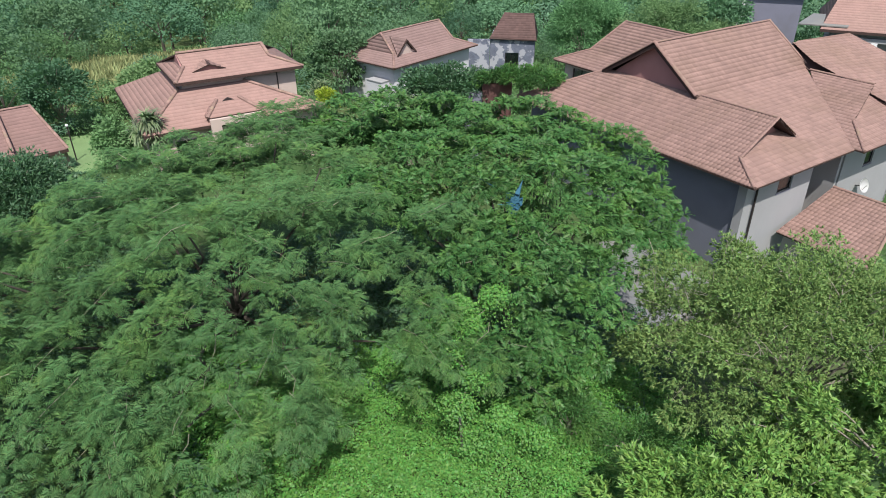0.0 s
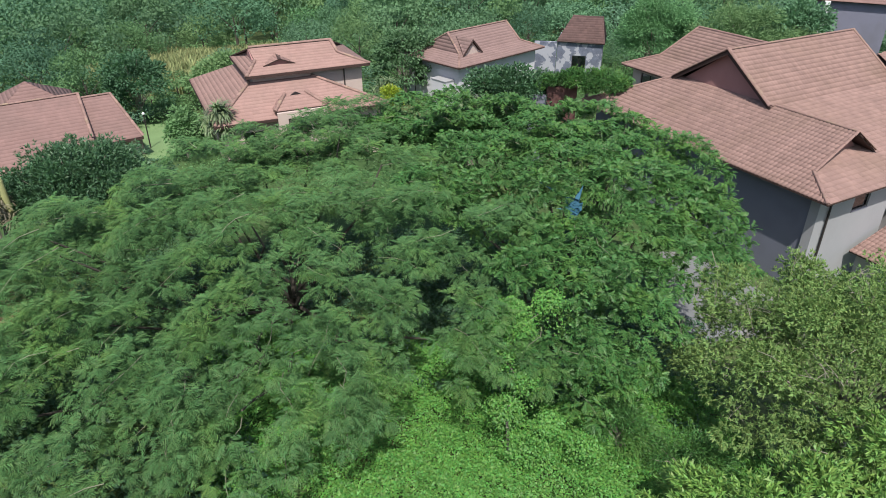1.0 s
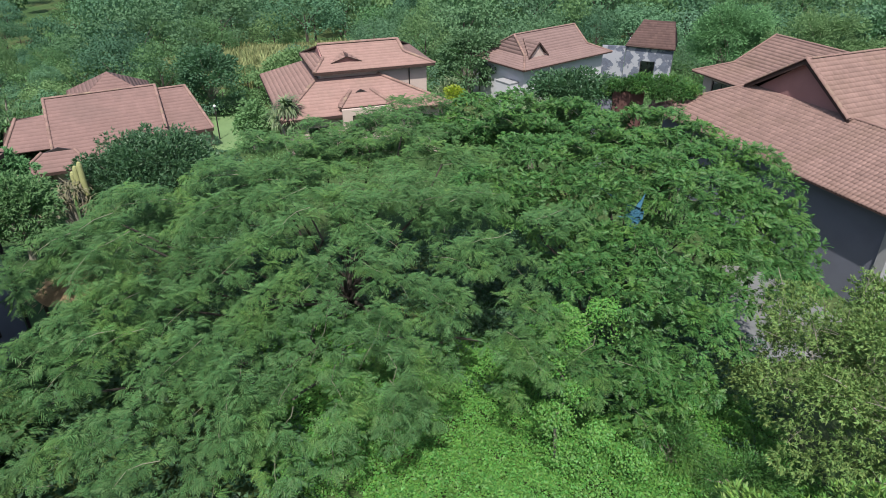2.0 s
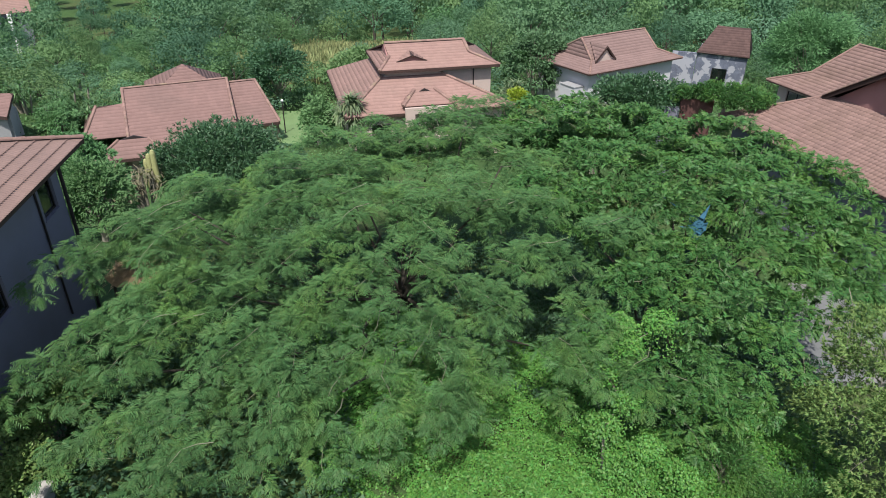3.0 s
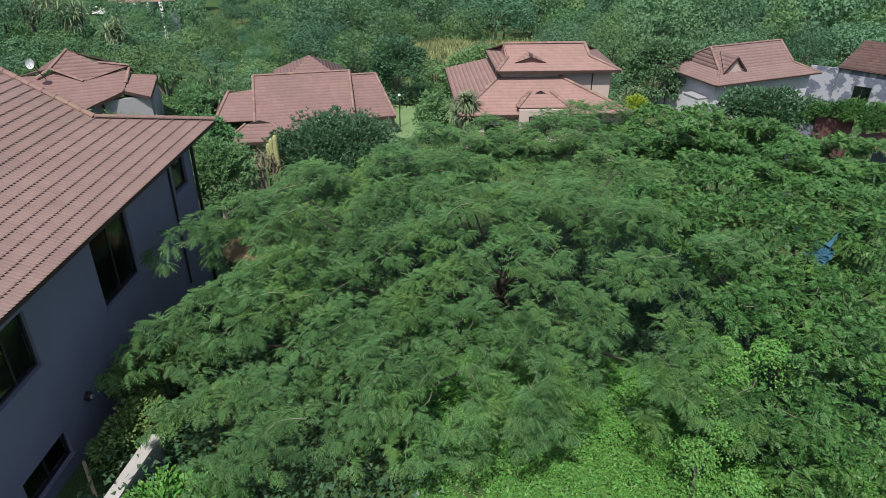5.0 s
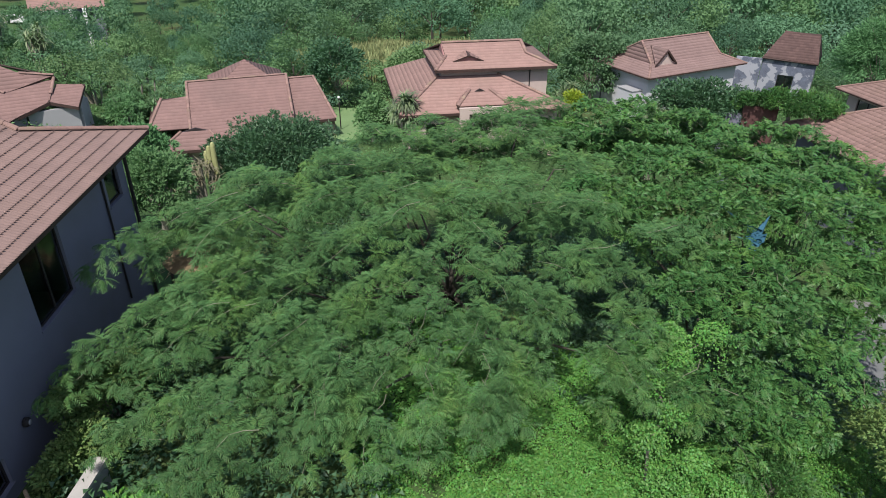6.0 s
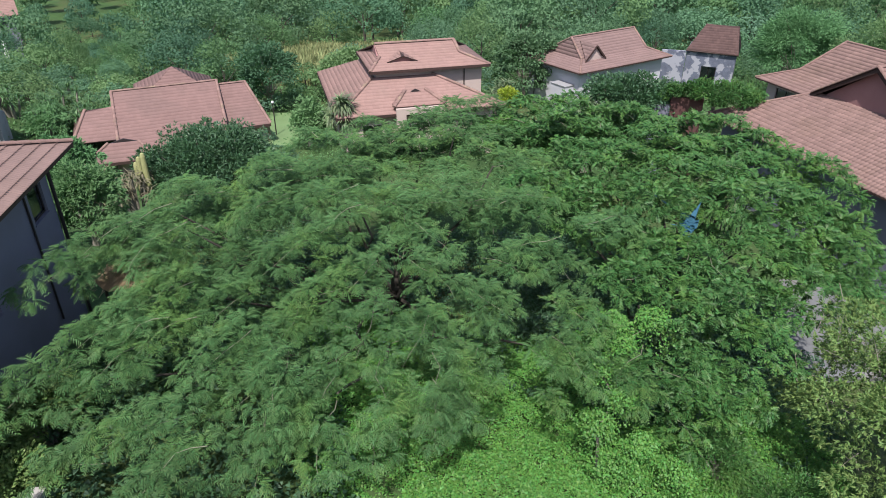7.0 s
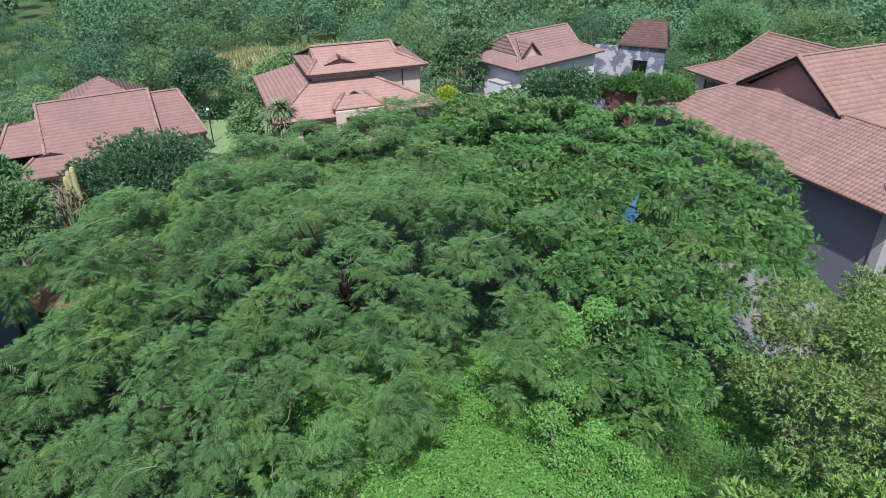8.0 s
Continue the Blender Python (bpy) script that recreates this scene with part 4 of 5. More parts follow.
def forest():
    kinds = []
    for i in range(13):
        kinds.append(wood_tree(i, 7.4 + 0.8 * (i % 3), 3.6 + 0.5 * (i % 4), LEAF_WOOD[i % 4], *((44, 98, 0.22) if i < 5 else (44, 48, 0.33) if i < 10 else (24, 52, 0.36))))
    spots = []
    for _ in range(20000):
        az, d = radians(RNG.uniform(-52, 80)), math.sqrt(RNG.uniform(50 ** 2, 190 ** 2))
        x, y = -math.sin(az) * d, math.cos(az) * d
        if any(math.hypot(x - a, y - b) < r for a, b, r in keep_out):
            continue
        w = math.degrees(az)
        if d < 66 + 4 * math.sin(az * 9) or (15 < w < 31 and d < 74):
            continue
        gap = RNG.uniform(4.2, 6.6) + d * 0.008
        if any((x - a) ** 2 + (y - b) ** 2 < gap * gap for a, b, _ in spots):
            continue
        spots.append((x, y, d))
        if len(spots) > 900:
            break
    spots.sort(key=lambda s: s[2])
    for i, (x, y, d) in enumerate(spots):
        k = kinds[int(RNG.integers(0, 5)) + (0 if i < 95 else 5)]
        s = RNG.uniform(0.6, 0.95 if d < 76 else 1.4) * (0.6 if x < -0.8 * y and d > 70 else 1.0)
        m = pose(x, y, float(ground_z(x, y)) - 0.2, 0, 0, RNG.uniform(0, 360)) @ Matrix.Diagonal((s, s, s * RNG.uniform(0.85, 1.2), 1))
        if i < 290:
            ob = copy_thing(k, m)
            ob.matrix_basis = m
        else:
            far.append((x, y, s))
    # low bushes between the houses and the woods
    low = []
    for _ in range(4000):
        az, d = radians(RNG.uniform(-35, 72)), math.sqrt(RNG.uniform(42 ** 2, 80 ** 2))
        x, y = -math.sin(az) * d, math.cos(az) * d
        if any(math.hypot(x - a, y - b) < r + 0.4 for a, b, r in keep_out[8:]) or math.hypot(x + 27, y - 45.5) < 6.5 or d < 47 or math.hypot(x + 33, y - 33) < 9 or any(math.hypot(x - a, y - b) < 2.5 for a, b in low) or any(math.hypot(x - a, y - b) < 3.2 for a, b, _ in spots) or (y < 50 and x > -24):
            continue
        if any(math.hypot(x - a, y - b) < r * 0.8 for a, b, r in keep_out[:8]):
            continue
        low.append((x, y))
        s = RNG.uniform(0.26, 0.5)
        m = pose(x, y, float(ground_z(x, y)) - 0.3, 0, 0, RNG.uniform(0, 360)) @ Matrix.Diagonal((s * 1.15, s * 1.15, s * RNG.uniform(0.7, 1.1), 1))
        ob = copy_thing(kinds[10 + int(RNG.integers(0, 3))], m)
        ob.matrix_basis = m
        ob.name = "shrub"
        tagged(ob, "low rounded green bush on the rough slope", "shrub", "bushes behind the houses")
        if len(low) > 150:
            break
    for k in kinds:
        for o in (*k.children, k):
            bpy.data.objects.remove(o)
    n = len(far)
    c, e = 18, 32
    f = np.array(far)
    at = np.repeat(f, c, 0)
    dirs = unit(n * c)
    dirs[:, 2] = np.abs(dirs[:, 2])
    zz = ground_z(at[:, 0], at[:, 1])
    cen = np.stack([at[:, 0], at[:, 1], zz + 4.6], -1) + dirs * np.array([3.0, 3.0, 3.4]) * RNG.uniform(0.6, 1, (n * c, 1)) * at[:, 2:3]
    d2 = unit(n * c * e)
    p = np.repeat(cen, e, 0) + d2 * 1.25
    v, fc = strew(LEAF_T, LEAF_TF, p, turned(unit(len(p)), d2 + unit(len(p)) * 0.5 + np.array([0, 0, 0.4])), RNG.uniform(0.7, 1.4, len(p)) * 0.58)
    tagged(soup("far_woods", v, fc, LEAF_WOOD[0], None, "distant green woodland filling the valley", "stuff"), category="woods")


far = []
RNG = np.random.default_rng(21)
forest()
RNG = np.random.default_rng(5)


# ---- the great spreading trees ----
RIM = [(0, 12.4), (6, 13.2), (22, 14.1), (53, 13.3), (75, 11.6), (103, 10.2), (125, 9.8), (158, 9.5), (175, 9.4), (190, 10.4), (200, 12.6), (208, 13.8), (216, 14.2), (223, 13.9), (231, 13.1), (239, 12.2), (247, 12.2), (254, 11.9), (258, 10.9), (266, 9.2), (277, 8.1), (292, 7.8), (301, 7.7), (310, 8.0), (318, 8.9), (328, 9.9), (336, 10.1), (344, 9.8), (353, 10.2), (360, 12.4)]
DROP = [(0, 1.8), (22, 0.7), (53, 0.2), (75, -0.2), (103, -0.25), (125, -0.25), (150, 0.0), (175, 0.1), (190, -0.2), (205, -0.5), (215, -0.5), (225, -0.3), (234, 0.2), (240, 0.9), (247, 1.2), (254, 1.45), (270, 1.4), (300, 1.7), (318, 2.9), (340, 2.7), (360, 1.8)]
MIDDLE = (-4.0, 22.0)
# hollows in the crown that let the shade below show: x, y, radius
HOLLOWS = [(-4.3, 18.9, 0.85), (-5.4, 20.0, 0.55), (-2.0, 14.7, 0.75), (-8.5, 19.4, 0.6), (-0.25, 22.9, 0.7), (-10.4, 11.6, 0.45), (-5.9, 11.6, 0.7), (-4.6, 13.2, 0.6), (4.2, 23.0, 0.35), (1.5, 19.2, 0.5), (-7.0, 14.4, 0.45), (2.3, 22.0, 0.42), (-13.8, 13.2, 0.75), (-1.6, 20.0, 0.5), (0.1, 15.4, 0.45), (1.0, 16.9, 0.4), (1.6, 15.2, 0.35), (-4.75, 13.3, 0.5), (-2.9, 12.3, 0.4), (-7.3, 12.0, 0.4), (-0.5, 14.3, 0.45), (-8.1, 10.6, 0.35), (-4.2, 15.7, 0.4), (-9.6, 13.6, 0.35), (4.5, 20.4, 0.4), (-10.7, 9.6, 0.55), (-9.9, 7.6, 0.4)]
# the long outer boughs of the feathery tree: root and tip
REACHING = [((-13.8, 15.6, 12.7), (-14.75, 11.0, 12.95)), ((-12.1, 13.4, 12.2), (-13.3, 8.0, 11.4)), ((-11.2, 11.6, 12.0), (-12.2, 9.0, 10.8)), ((-9.3, 9.6, 11.3), (-11.8, 7.7, 10.4)), ((-8.4, 8.8, 10.9), (-9.6, 6.7, 10.2)),
            ((-6.6, 12.4, 11.0), (-6.0, 9.7, 9.9)), ((-5.4, 12.6, 10.9), (-4.9, 10.4, 9.8)), ((-4.2, 13.6, 10.9), (-3.6, 11.6, 9.8)), ((-7.6, 11.4, 11.0), (-7.3, 9.0, 9.9))]


def crown_top(x, y):
    """Height of the canopy, the share of the way out to its rim, and the bearing from its middle."""
    dx, dy = x - MIDDLE[0], y - MIDDLE[1]
    a = np.degrees(np.arctan2(dy, dx)) % 360
    rho = np.hypot(dx, dy) / np.interp(a, *zip(*RIM))
    fall = np.interp(a, *zip(*DROP))
    return 12.1 - np.where(fall > 0, fall * rho ** 2.2, fall * np.minimum(rho * 1.4, 1.0)), rho, a


def wall_gap(x, y):
    """How far a place lies out from the wall of the house close by."""
    return (Vector((x, y, 0)) - HN.c).dot(-HN.n) + 0.9


def feathery(x, y):
    """Whether a place in the canopy belongs to the feathery tree."""
    return 0.55 * x + 0.25 * (y - 22) <= -1.0 + 0.8 * math.sin(y)


def sprays():
    """The leafy sprays that make the canopy, overlapping outwards like tiers: middle, bearing, length, half width, hang, share of the way out."""
    out = []
    for _ in range(14000):
        x, y = RNG.uniform(-21, 12), RNG.uniform(3, 37)
        z, rho, a = crown_top(x, y)
        apart = (1.38 if rho > 0.8 else 1.55) if feathery(x, y) else 1.3
        if rho > 0.97 or any((x - p[0]) ** 2 + (y - p[1]) ** 2 < apart ** 2 for p in out) or wall_gap(x, y) < 0.9:
            continue
        if any(math.hypot(x - hx, y - hy) < hr + 0.35 for hx, hy, hr in HOLLOWS):
            continue
        base = (-8.0, 20.5) if feathery(x, y) else (2.0, 25.5)
        th = math.atan2(y - base[1], x - base[0]) + RNG.normal() * 0.35
        big, lean = RNG.uniform(0.85, 1.25), 1.0 if feathery(x, y) else 0.8
        out.append((x, y, float(z) + float(np.clip(RNG.normal(), -1.6, 1.6)) * 0.34, th, 2.2 * big * lean, 0.80 * big / lean, 0.24 + 0.36 * float(rho) ** 2, float(rho)))
    # a thinner tier beneath, in the shade of the first
    low = []
    for _ in range(6000):
        x, y = RNG.uniform(-21, 12), RNG.uniform(3, 37)
        z, rho, a = crown_top(x, y)
        if rho > (0.7 if 230 < a < 335 else 0.93) or any((x - p[0]) ** 2 + (y - p[1]) ** 2 < 2.0 ** 2 for p in low) or wall_gap(x, y) < 1.0 or any(math.hypot(x - hx, y - hy) < hr + 0.3 for hx, hy, hr in HOLLOWS):
            continue
        low.append((x, y, float(z) - 0.95 + RNG.normal() * 0.2, RNG.uniform(0, 6.283), 2.3, 0.9, 0.2, 0.5))
    out += low
    # lower tiers round the back and the front edge
    for lo, hi, tiers in ((45, 205, ((0.97, 0.8), (0.9, 1.5), (0.78, 0.8))), (236, 332, ((0.99, 0.1),))):
        for a in np.arange(lo, hi, 6.0):
            for share, down in tiers:
                r = np.interp(a, *zip(*RIM)) * (share + RNG.normal() * 0.03)
                x, y = MIDDLE[0] + r * math.cos(radians(a)), MIDDLE[1] + r * math.sin(radians(a))
                if (lo == 236 and 262 < a < 288) or wall_gap(x, y) < 0.9 or any(math.hypot(x - hx, y - hy) < hr + 0.2 for hx, hy, hr in HOLLOWS):
                    continue
                out.append((x, y, float(crown_top(x, y)[0]) - down - abs(RNG.normal()) * 0.25, radians(a) + RNG.normal() * 0.25, 2.0, 0.7, 0.5, 0.95))
    for p, q in REACHING:
        d = Vector(q) - Vector(p)
        th, far_out = math.atan2(d.y, d.x), math.hypot(d.x, d.y)
        for k in range(3):
            c = Vector(p).lerp(Vector(q), 0.15 + 0.32 * k)
            out.append((c.x, c.y, c.z + 0.12 * (k == 1), th + RNG.normal() * 0.15, max(1.3, far_out * 0.5), 0.78 - 0.14 * k, 0.4, 0.9))
    return out


def frond(pairs, wide, leaf):
    """A compound leaf along +x: narrow leaflets to both sides of a stalk that arches to the tip."""
    v, f = [], []
    for i in range(pairs):
        for side in (-1, 1):
            s = (i + RNG.uniform(0.35, 0.75)) / pairs * 0.9 + 0.08
            w = wide * math.sin(math.pi * (0.22 + 0.66 * (i + 0.5) / pairs)) * RNG.uniform(0.8, 1.2)
            k = len(v)
            z = 0.18 * s - 0.62 * s * s
            fwd = RNG.uniform(0.45, 0.8) * w
            v += [(s - leaf, 0, z), (s + leaf, 0, z - 0.5 * leaf * s), (s + fwd, side * w, z - RNG.uniform(0.15, 0.45) * w - 0.6 * fwd * s)]
            f.append((k, k + 1, k + 2) if side > 0 else (k + 1, k, k + 2))
    return np.array(v), np.array(f)


def spread_tree(base, mine, mat, label, pairs, wide, leaf, each, size, gap, stray):
    gz = float(ground_z(*base))
    root = thing("tree", (*base, gz), label, "tree")
    foot = Vector((*base, gz - 0.4))
    fork = foot + Vector((0.3, -0.2, 1.5))
    bm = bmesh.new()
    tube(bm, [foot, foot + Vector((0.1, 0, 0.8)), fork], [0.5, 0.4, 0.34], 10)
    part("trunk", closed(bm), BARK_DARK, root)
    pads = []
    twigs = bmesh.new()
    for i, (x, y, z, th, length, half, hang, rho) in enumerate(mine):
        c, sn = math.cos(th), math.sin(th)

        def on(u, v):
            w = max(u / length + 0.3, 0)
            return (x + c * u - sn * v, y + sn * u + c * v, z + 0.10 * (1 - abs(u) / length) - hang * length * w ** 2.2 - 0.75 * v * v / half)

        if i % 8 == 0:
            bm = bmesh.new()
            limb(bm, fork, Vector(on(-0.5 * length, 0)) - Vector((0, 0, 0.25)), 0.09, 0.03, -0.08, 7)
            part("limb", closed(bm), BARK_DARK, root)
        # the branch of the spray, pale where it shows between the leaves
        up = 0.03 if i % 6 == 0 else RNG.uniform(-0.5, -0.12)
        tube(twigs, [Vector(on(u * length, 0.12 * half * math.sin(7 * u + i))) + Vector((0, 0, up)) for u in (-0.5, -0.25, 0, 0.25, 0.42)], [0.014, 0.012, 0.009, 0.007, 0.004], 4)
        spots = []
        for _ in range(150):
            u, v = RNG.uniform(-0.5, 0.5) * length, RNG.uniform(-1, 1) * half
            taper = math.sqrt(max(0.0, 1 - (2 * u / length) ** 2))
            if abs(v) > half * (0.35 + 0.65 * taper) or any((u - a) ** 2 + (v - b) ** 2 < gap * gap for a, b in spots):
                continue
            spots.append((u, v))
            px, py, pz = on(u, v)
            pads.append((px, py, pz + RNG.normal() * 0.06, th + 1.1 * v / half, 1.0, max(0.0, 2 * u / length + 0.2)))
        # a few leaves hang in the shade below
        for _ in range(1 if rho < 0.75 else 0):
            u, v = RNG.uniform(-0.5, 0.5) * length, RNG.uniform(-1, 1) * half
            px, py, pz = on(u, v)
            pads.append((px, py, pz - RNG.uniform(0.6, 1.5), th, 1.25, 0.6))
    part("twig_growth", closed(twigs), BARK_TWIG, root, "slender grey-green branches", "stuff")
    pads = [p for p in pads if wall_gap(p[0], p[1]) > 0.3 and all(math.hypot(p[0] - hx, p[1] - hy) > hr * 0.9 for hx, hy, hr in HOLLOWS)]
    # every pad is a whorl of leaves that spring from its middle and arch over its edge
    c = np.repeat(np.array(pads), each, 0)
    m = len(c)
    th = c[:, 3] + np.where(RNG.uniform(size=m) < 0.4, RNG.normal(size=m) * 0.8, RNG.uniform(-3.1416, 3.1416, m))
    s = RNG.uniform(0, 0.12, m)
    at = c[:, :3] + np.stack([np.cos(th) * s, np.sin(th) * s, RNG.normal(size=m) * 0.03], -1)
    dirs = np.stack([np.cos(th), np.sin(th), 0.3 - 0.6 * c[:, 5] + RNG.normal(size=m) * stray], -1)
    ups = np.stack([np.cos(th) * 0.35, np.sin(th) * 0.35, np.ones(m)], -1) + unit(m) * stray * 0.75
    frames, sizes = turned(dirs, ups), RNG.uniform(0.75, 1.25, m) * size * c[:, 4]
    sort = RNG.integers(0, 6, m)
    vs, fs, n = [], [], 0
    for i in range(6):
        tv, tf = frond(pairs, wide, leaf)
        v, f = strew(tv, tf, at[sort == i], frames[sort == i], sizes[sort == i])
        vs.append(v)
        fs.append(f + n)
        n += len(v)
    v, f = np.concatenate(vs), np.concatenate(fs)
    soup("crown", v, f, mat, root)
    return root


SPRAYS = sprays()
spread_tree((-8.5, 21.5), [b for b in SPRAYS if feathery(b[0], b[1])], LEAF_FEATHER,
            "wide spreading tree with feathery grey-green compound leaves", 6, 0.30, 0.046, 19, 0.33, 0.36, 0.3)
spread_tree((2.0, 27.0), [b for b in SPRAYS if not feathery(b[0], b[1])], LEAF_FLAME,
            "spreading tree with bright green compound leaves", 4, 0.33, 0.12, 18, 0.27, 0.30, 0.55)


def leafy(name, label, centre, radii, count, leaf, mat, category="tree", clumps=60, trunk=True, squash=0.7, droop=-0.2, lump=0.32, tuft=0, shape=None, twigs=0):
    """A tree or shrub round a given centre: limbs and a crown of clumps of single leaves."""
    centre, radii = np.array(centre, float), np.array(radii, float)
    gz = float(ground_z(centre[0], centre[1]))
    root = thing(name, (centre[0], centre[1], gz), label, category)
    c = unit(clumps)
    c[:, 2] = np.where(c[:, 2] < -0.35, -c[:, 2], c[:, 2])
    c = centre + c * radii * RNG.uniform(0.55, 1.0, (clumps, 1))
    if trunk:
        bm = bmesh.new()
        tube(bm, [(centre[0], centre[1], gz - 0.4), tuple(centre - (0, 0, radii[2] * 0.5))], [0.2, 0.12], 7)
        for k in range(0, clumps, 3):
            limb(bm, centre - (0, 0, radii[2] * 0.6), c[k], 0.045, 0.010, 0.08, 4)
        part("trunk", closed(bm), BARK, root)
    each = count // clumps
    k = np.repeat(np.arange(clumps), each)
    d = unit(len(k))
    rad = RNG.uniform(0.7, 1.3, clumps) * lump * radii.mean()
    at = c[k] + d * rad[k, None] * RNG.uniform(0.45, 1.0, (len(k), 1)) * np.array([1, 1, squash])
    if tuft:
        # leaves in whorls: each group springs from one point
        k2 = np.arange(len(k)) // tuft * tuft
        at, d = at[k2], d[k2] * 0.8 + unit(len(k)) * 0.75
    away = (at - centre) / radii
    dirs = d * 0.7 + away * 0.8 + RNG.normal(size=d.shape) * 0.5 + np.array([0, 0, droop])
    v, f = strew(LEAF_V if shape is None else shape, LEAF_F if shape is None else LEAF_TF, at, turned(dirs, unit(len(k)) * 0.6 + d * 0.7 + np.array([0, 0, 0.7])), RNG.uniform(0.65, 1.3, len(k)) * leaf)
    soup("crown", v, f, mat, root)
    if twigs:
        # bare grey twigs that fork out between the leaves
        bm = bmesh.new()
        for i in RNG.choice(len(at), twigs, replace=False):
            p = Vector(at[i])
            q = Vector(unit(1)[0]) * 0.6 + Vector(away[i]) * 0.5 + Vector((0, 0, 0.2))
            p = p - q * 0.3
            tube(bm, [p, p + q * 0.5 + Vector((0, 0, 0.04)), p + q], [0.014, 0.011, 0.005], 4)
            tube(bm, [p + q * 0.5, p + q * 0.8 + Vector(unit(1)[0]) * 0.25], [0.009, 0.004], 4)
        part("twig_growth", closed(bm), BARK, root, "bare grey twigs", "stuff")
    return root


RNG = np.random.default_rng(8)
leafy("tree", "olive-green bushy tree with fine leaves and bare twigs", (11.0, 17.1, 8.5), (6.3, 4.4, 3.4), 150000, 0.128, LEAF_OLIVE, clumps=150, lump=0.175, tuft=8, shape=LEAF_S, twigs=260)
leafy("shrub", "bright green leafy shrub beside the bushy tree", (7.2, 11.5, 8.2), (3.6, 2.0, 1.5), 36000, 0.18, LEAF_BRIGHT, "shrub", clumps=50, lump=0.22, tuft=9, shape=LEAF_S)
leafy("shrub", "yellow-green leafy shrub on the slope", (12.0, 12.6, 9.0), (3.6, 2.6, 2.2), 36000, 0.17, LEAF_BRIGHT, "shrub", clumps=50, lump=0.22, tuft=9, shape=LEAF_S)
leafy("tree", "dark green dense tree with a rounded crown", (-20.6, 27.9, 8.0), (4.3, 3.8, 2.5), 60000, 0.21, LEAF_DARK, clumps=120, lump=0.24, tuft=6, shape=LEAF_S)
# two added bushes stand in for the shaded gap between creeper and bushy tree
leafy("shrub", "dense green bush added for the dark gap under the spreading tree's edge", (3.7, 15.7, 7.0), (1.1, 0.9, 0.9), 7000, 0.10, LEAF_FLAME, "shrub", clumps=18, lump=0.5, shape=LEAF_S)
leafy("shrub", "low green bush added to darken the gap beside the bushy tree", (5.4, 14.7, 7.0), (1.2, 0.9, 0.7), 7000, 0.10, LEAF_FLAME, "shrub", clumps=18, lump=0.5, shape=LEAF_S)
leafy("shrub", "leafy green bush beside the garden wall", (-9.8, 6.6, 8.9), (1.7, 1.2, 0.9), 9000, 0.14, LEAF_VINE, "shrub", clumps=70, lump=0.3)
leafy("shrub", "shaded dark bush against the grey house wall", (-14.1, 9.9, 9.0), (0.7, 1.7, 1.5), 9000, 0.13, LEAF_OLIVE, "shrub", clumps=60, lump=0.35)
leafy("shrub", "shaded low bush against the grey house wall", (-13.0, 7.7, 8.8), (0.7, 1.2, 1.1), 6000, 0.12, LEAF_OLIVE, "shrub", clumps=40, lump=0.35)
leafy("tree", "light green tree at the house corner", (-21.7, 20.3, 9.5), (1.7, 1.6, 2.0), 16000, 0.20, LEAF_WOOD[2], clumps=60, lump=0.32, tuft=6, shape=LEAF_S)
leafy("shrub", "light green leafy bush before the broad house", (-26.9, 24.8, 9.1), (1.5, 1.4, 1.5), 13000, 0.20, LEAF_WOOD[2], "shrub", clumps=45, lump=0.32, tuft=6, shape=LEAF_S)
leafy("tree", "green garden tree in front of the pale grey house", (-0.6, 48.2, 7.6), (3.2, 2.6, 2.1), 16000, 0.22, LEAF_DARK, clumps=90, lump=0.27)
leafy("tree", "light feathery tree beside a brown boundary wall", (4.9, 47.0, 9.1), (3.2, 1.5, 0.6), 26000, 0.17, LEAF_FLAME, clumps=60, lump=0.3, tuft=6, shape=LEAF_S)
leafy("shrub", "rounded bright green shrub on the lawn", (-22.3, 41.6, 6.3), (1.1, 1.2, 1.8), 5000, 0.22, LEAF_WOOD[2], "shrub", clumps=45, lump=0.35)
leafy("tree", "dark green tree beside the lawn", (-31.0, 51.5, 6.2), (2.6, 2.6, 3.0), 9000, 0.26, LEAF_WOOD[1], clumps=70, lump=0.28)
leafy("tree", "green tree between the far houses", (24.5, 64.0, 8.6), (3.0, 2.4, 3.2), 9000, 0.3, LEAF_WOOD[0], clumps=80, lump=0.26)
for x, y in ((-37.6, 34.0), (-39.0, 35.6), (-36.3, 37.2), (-40.6, 37.6), (-38.4, 38.2)):
    leafy("shrub", "green bush among spiky plants between two houses", (x, y, float(ground_z(x, y)) + 1.0), (1.5, 1.4, 1.1), 5200, 0.2, LEAF_WOOD[2], "shrub", clumps=30, trunk=False, lump=0.35, tuft=5, shape=LEAF_S)
leafy("shrub", "golden yellow shrub in a garden bed", (-9.5, 50.0, 6.5), (1.0, 1.0, 0.9), 3000, 0.16, LEAF_YELLOW, "shrub", clumps=40, lump=0.35)
leafy("tree", "green tree behind the stepped-roof house", (-25.0, 56.0, 5.6), (3.4, 2.6, 2.4), 9000, 0.28, LEAF_WOOD[2], clumps=80, lump=0.26)
leafy("tree", "broad green tree behind the pale grey house", (-10.5, 62.5, 6.0), (3.0, 2.6, 3.2), 9000, 0.28, LEAF_WOOD[0], clumps=80, lump=0.26)
leafy("tree", "bright green tree beside the stone shed", (13.6, 68.0, 7.2), (4.2, 3.4, 4.0), 30000, 0.26, LEAF_WOOD[2], clumps=80, lump=0.27, shape=LEAF_S)
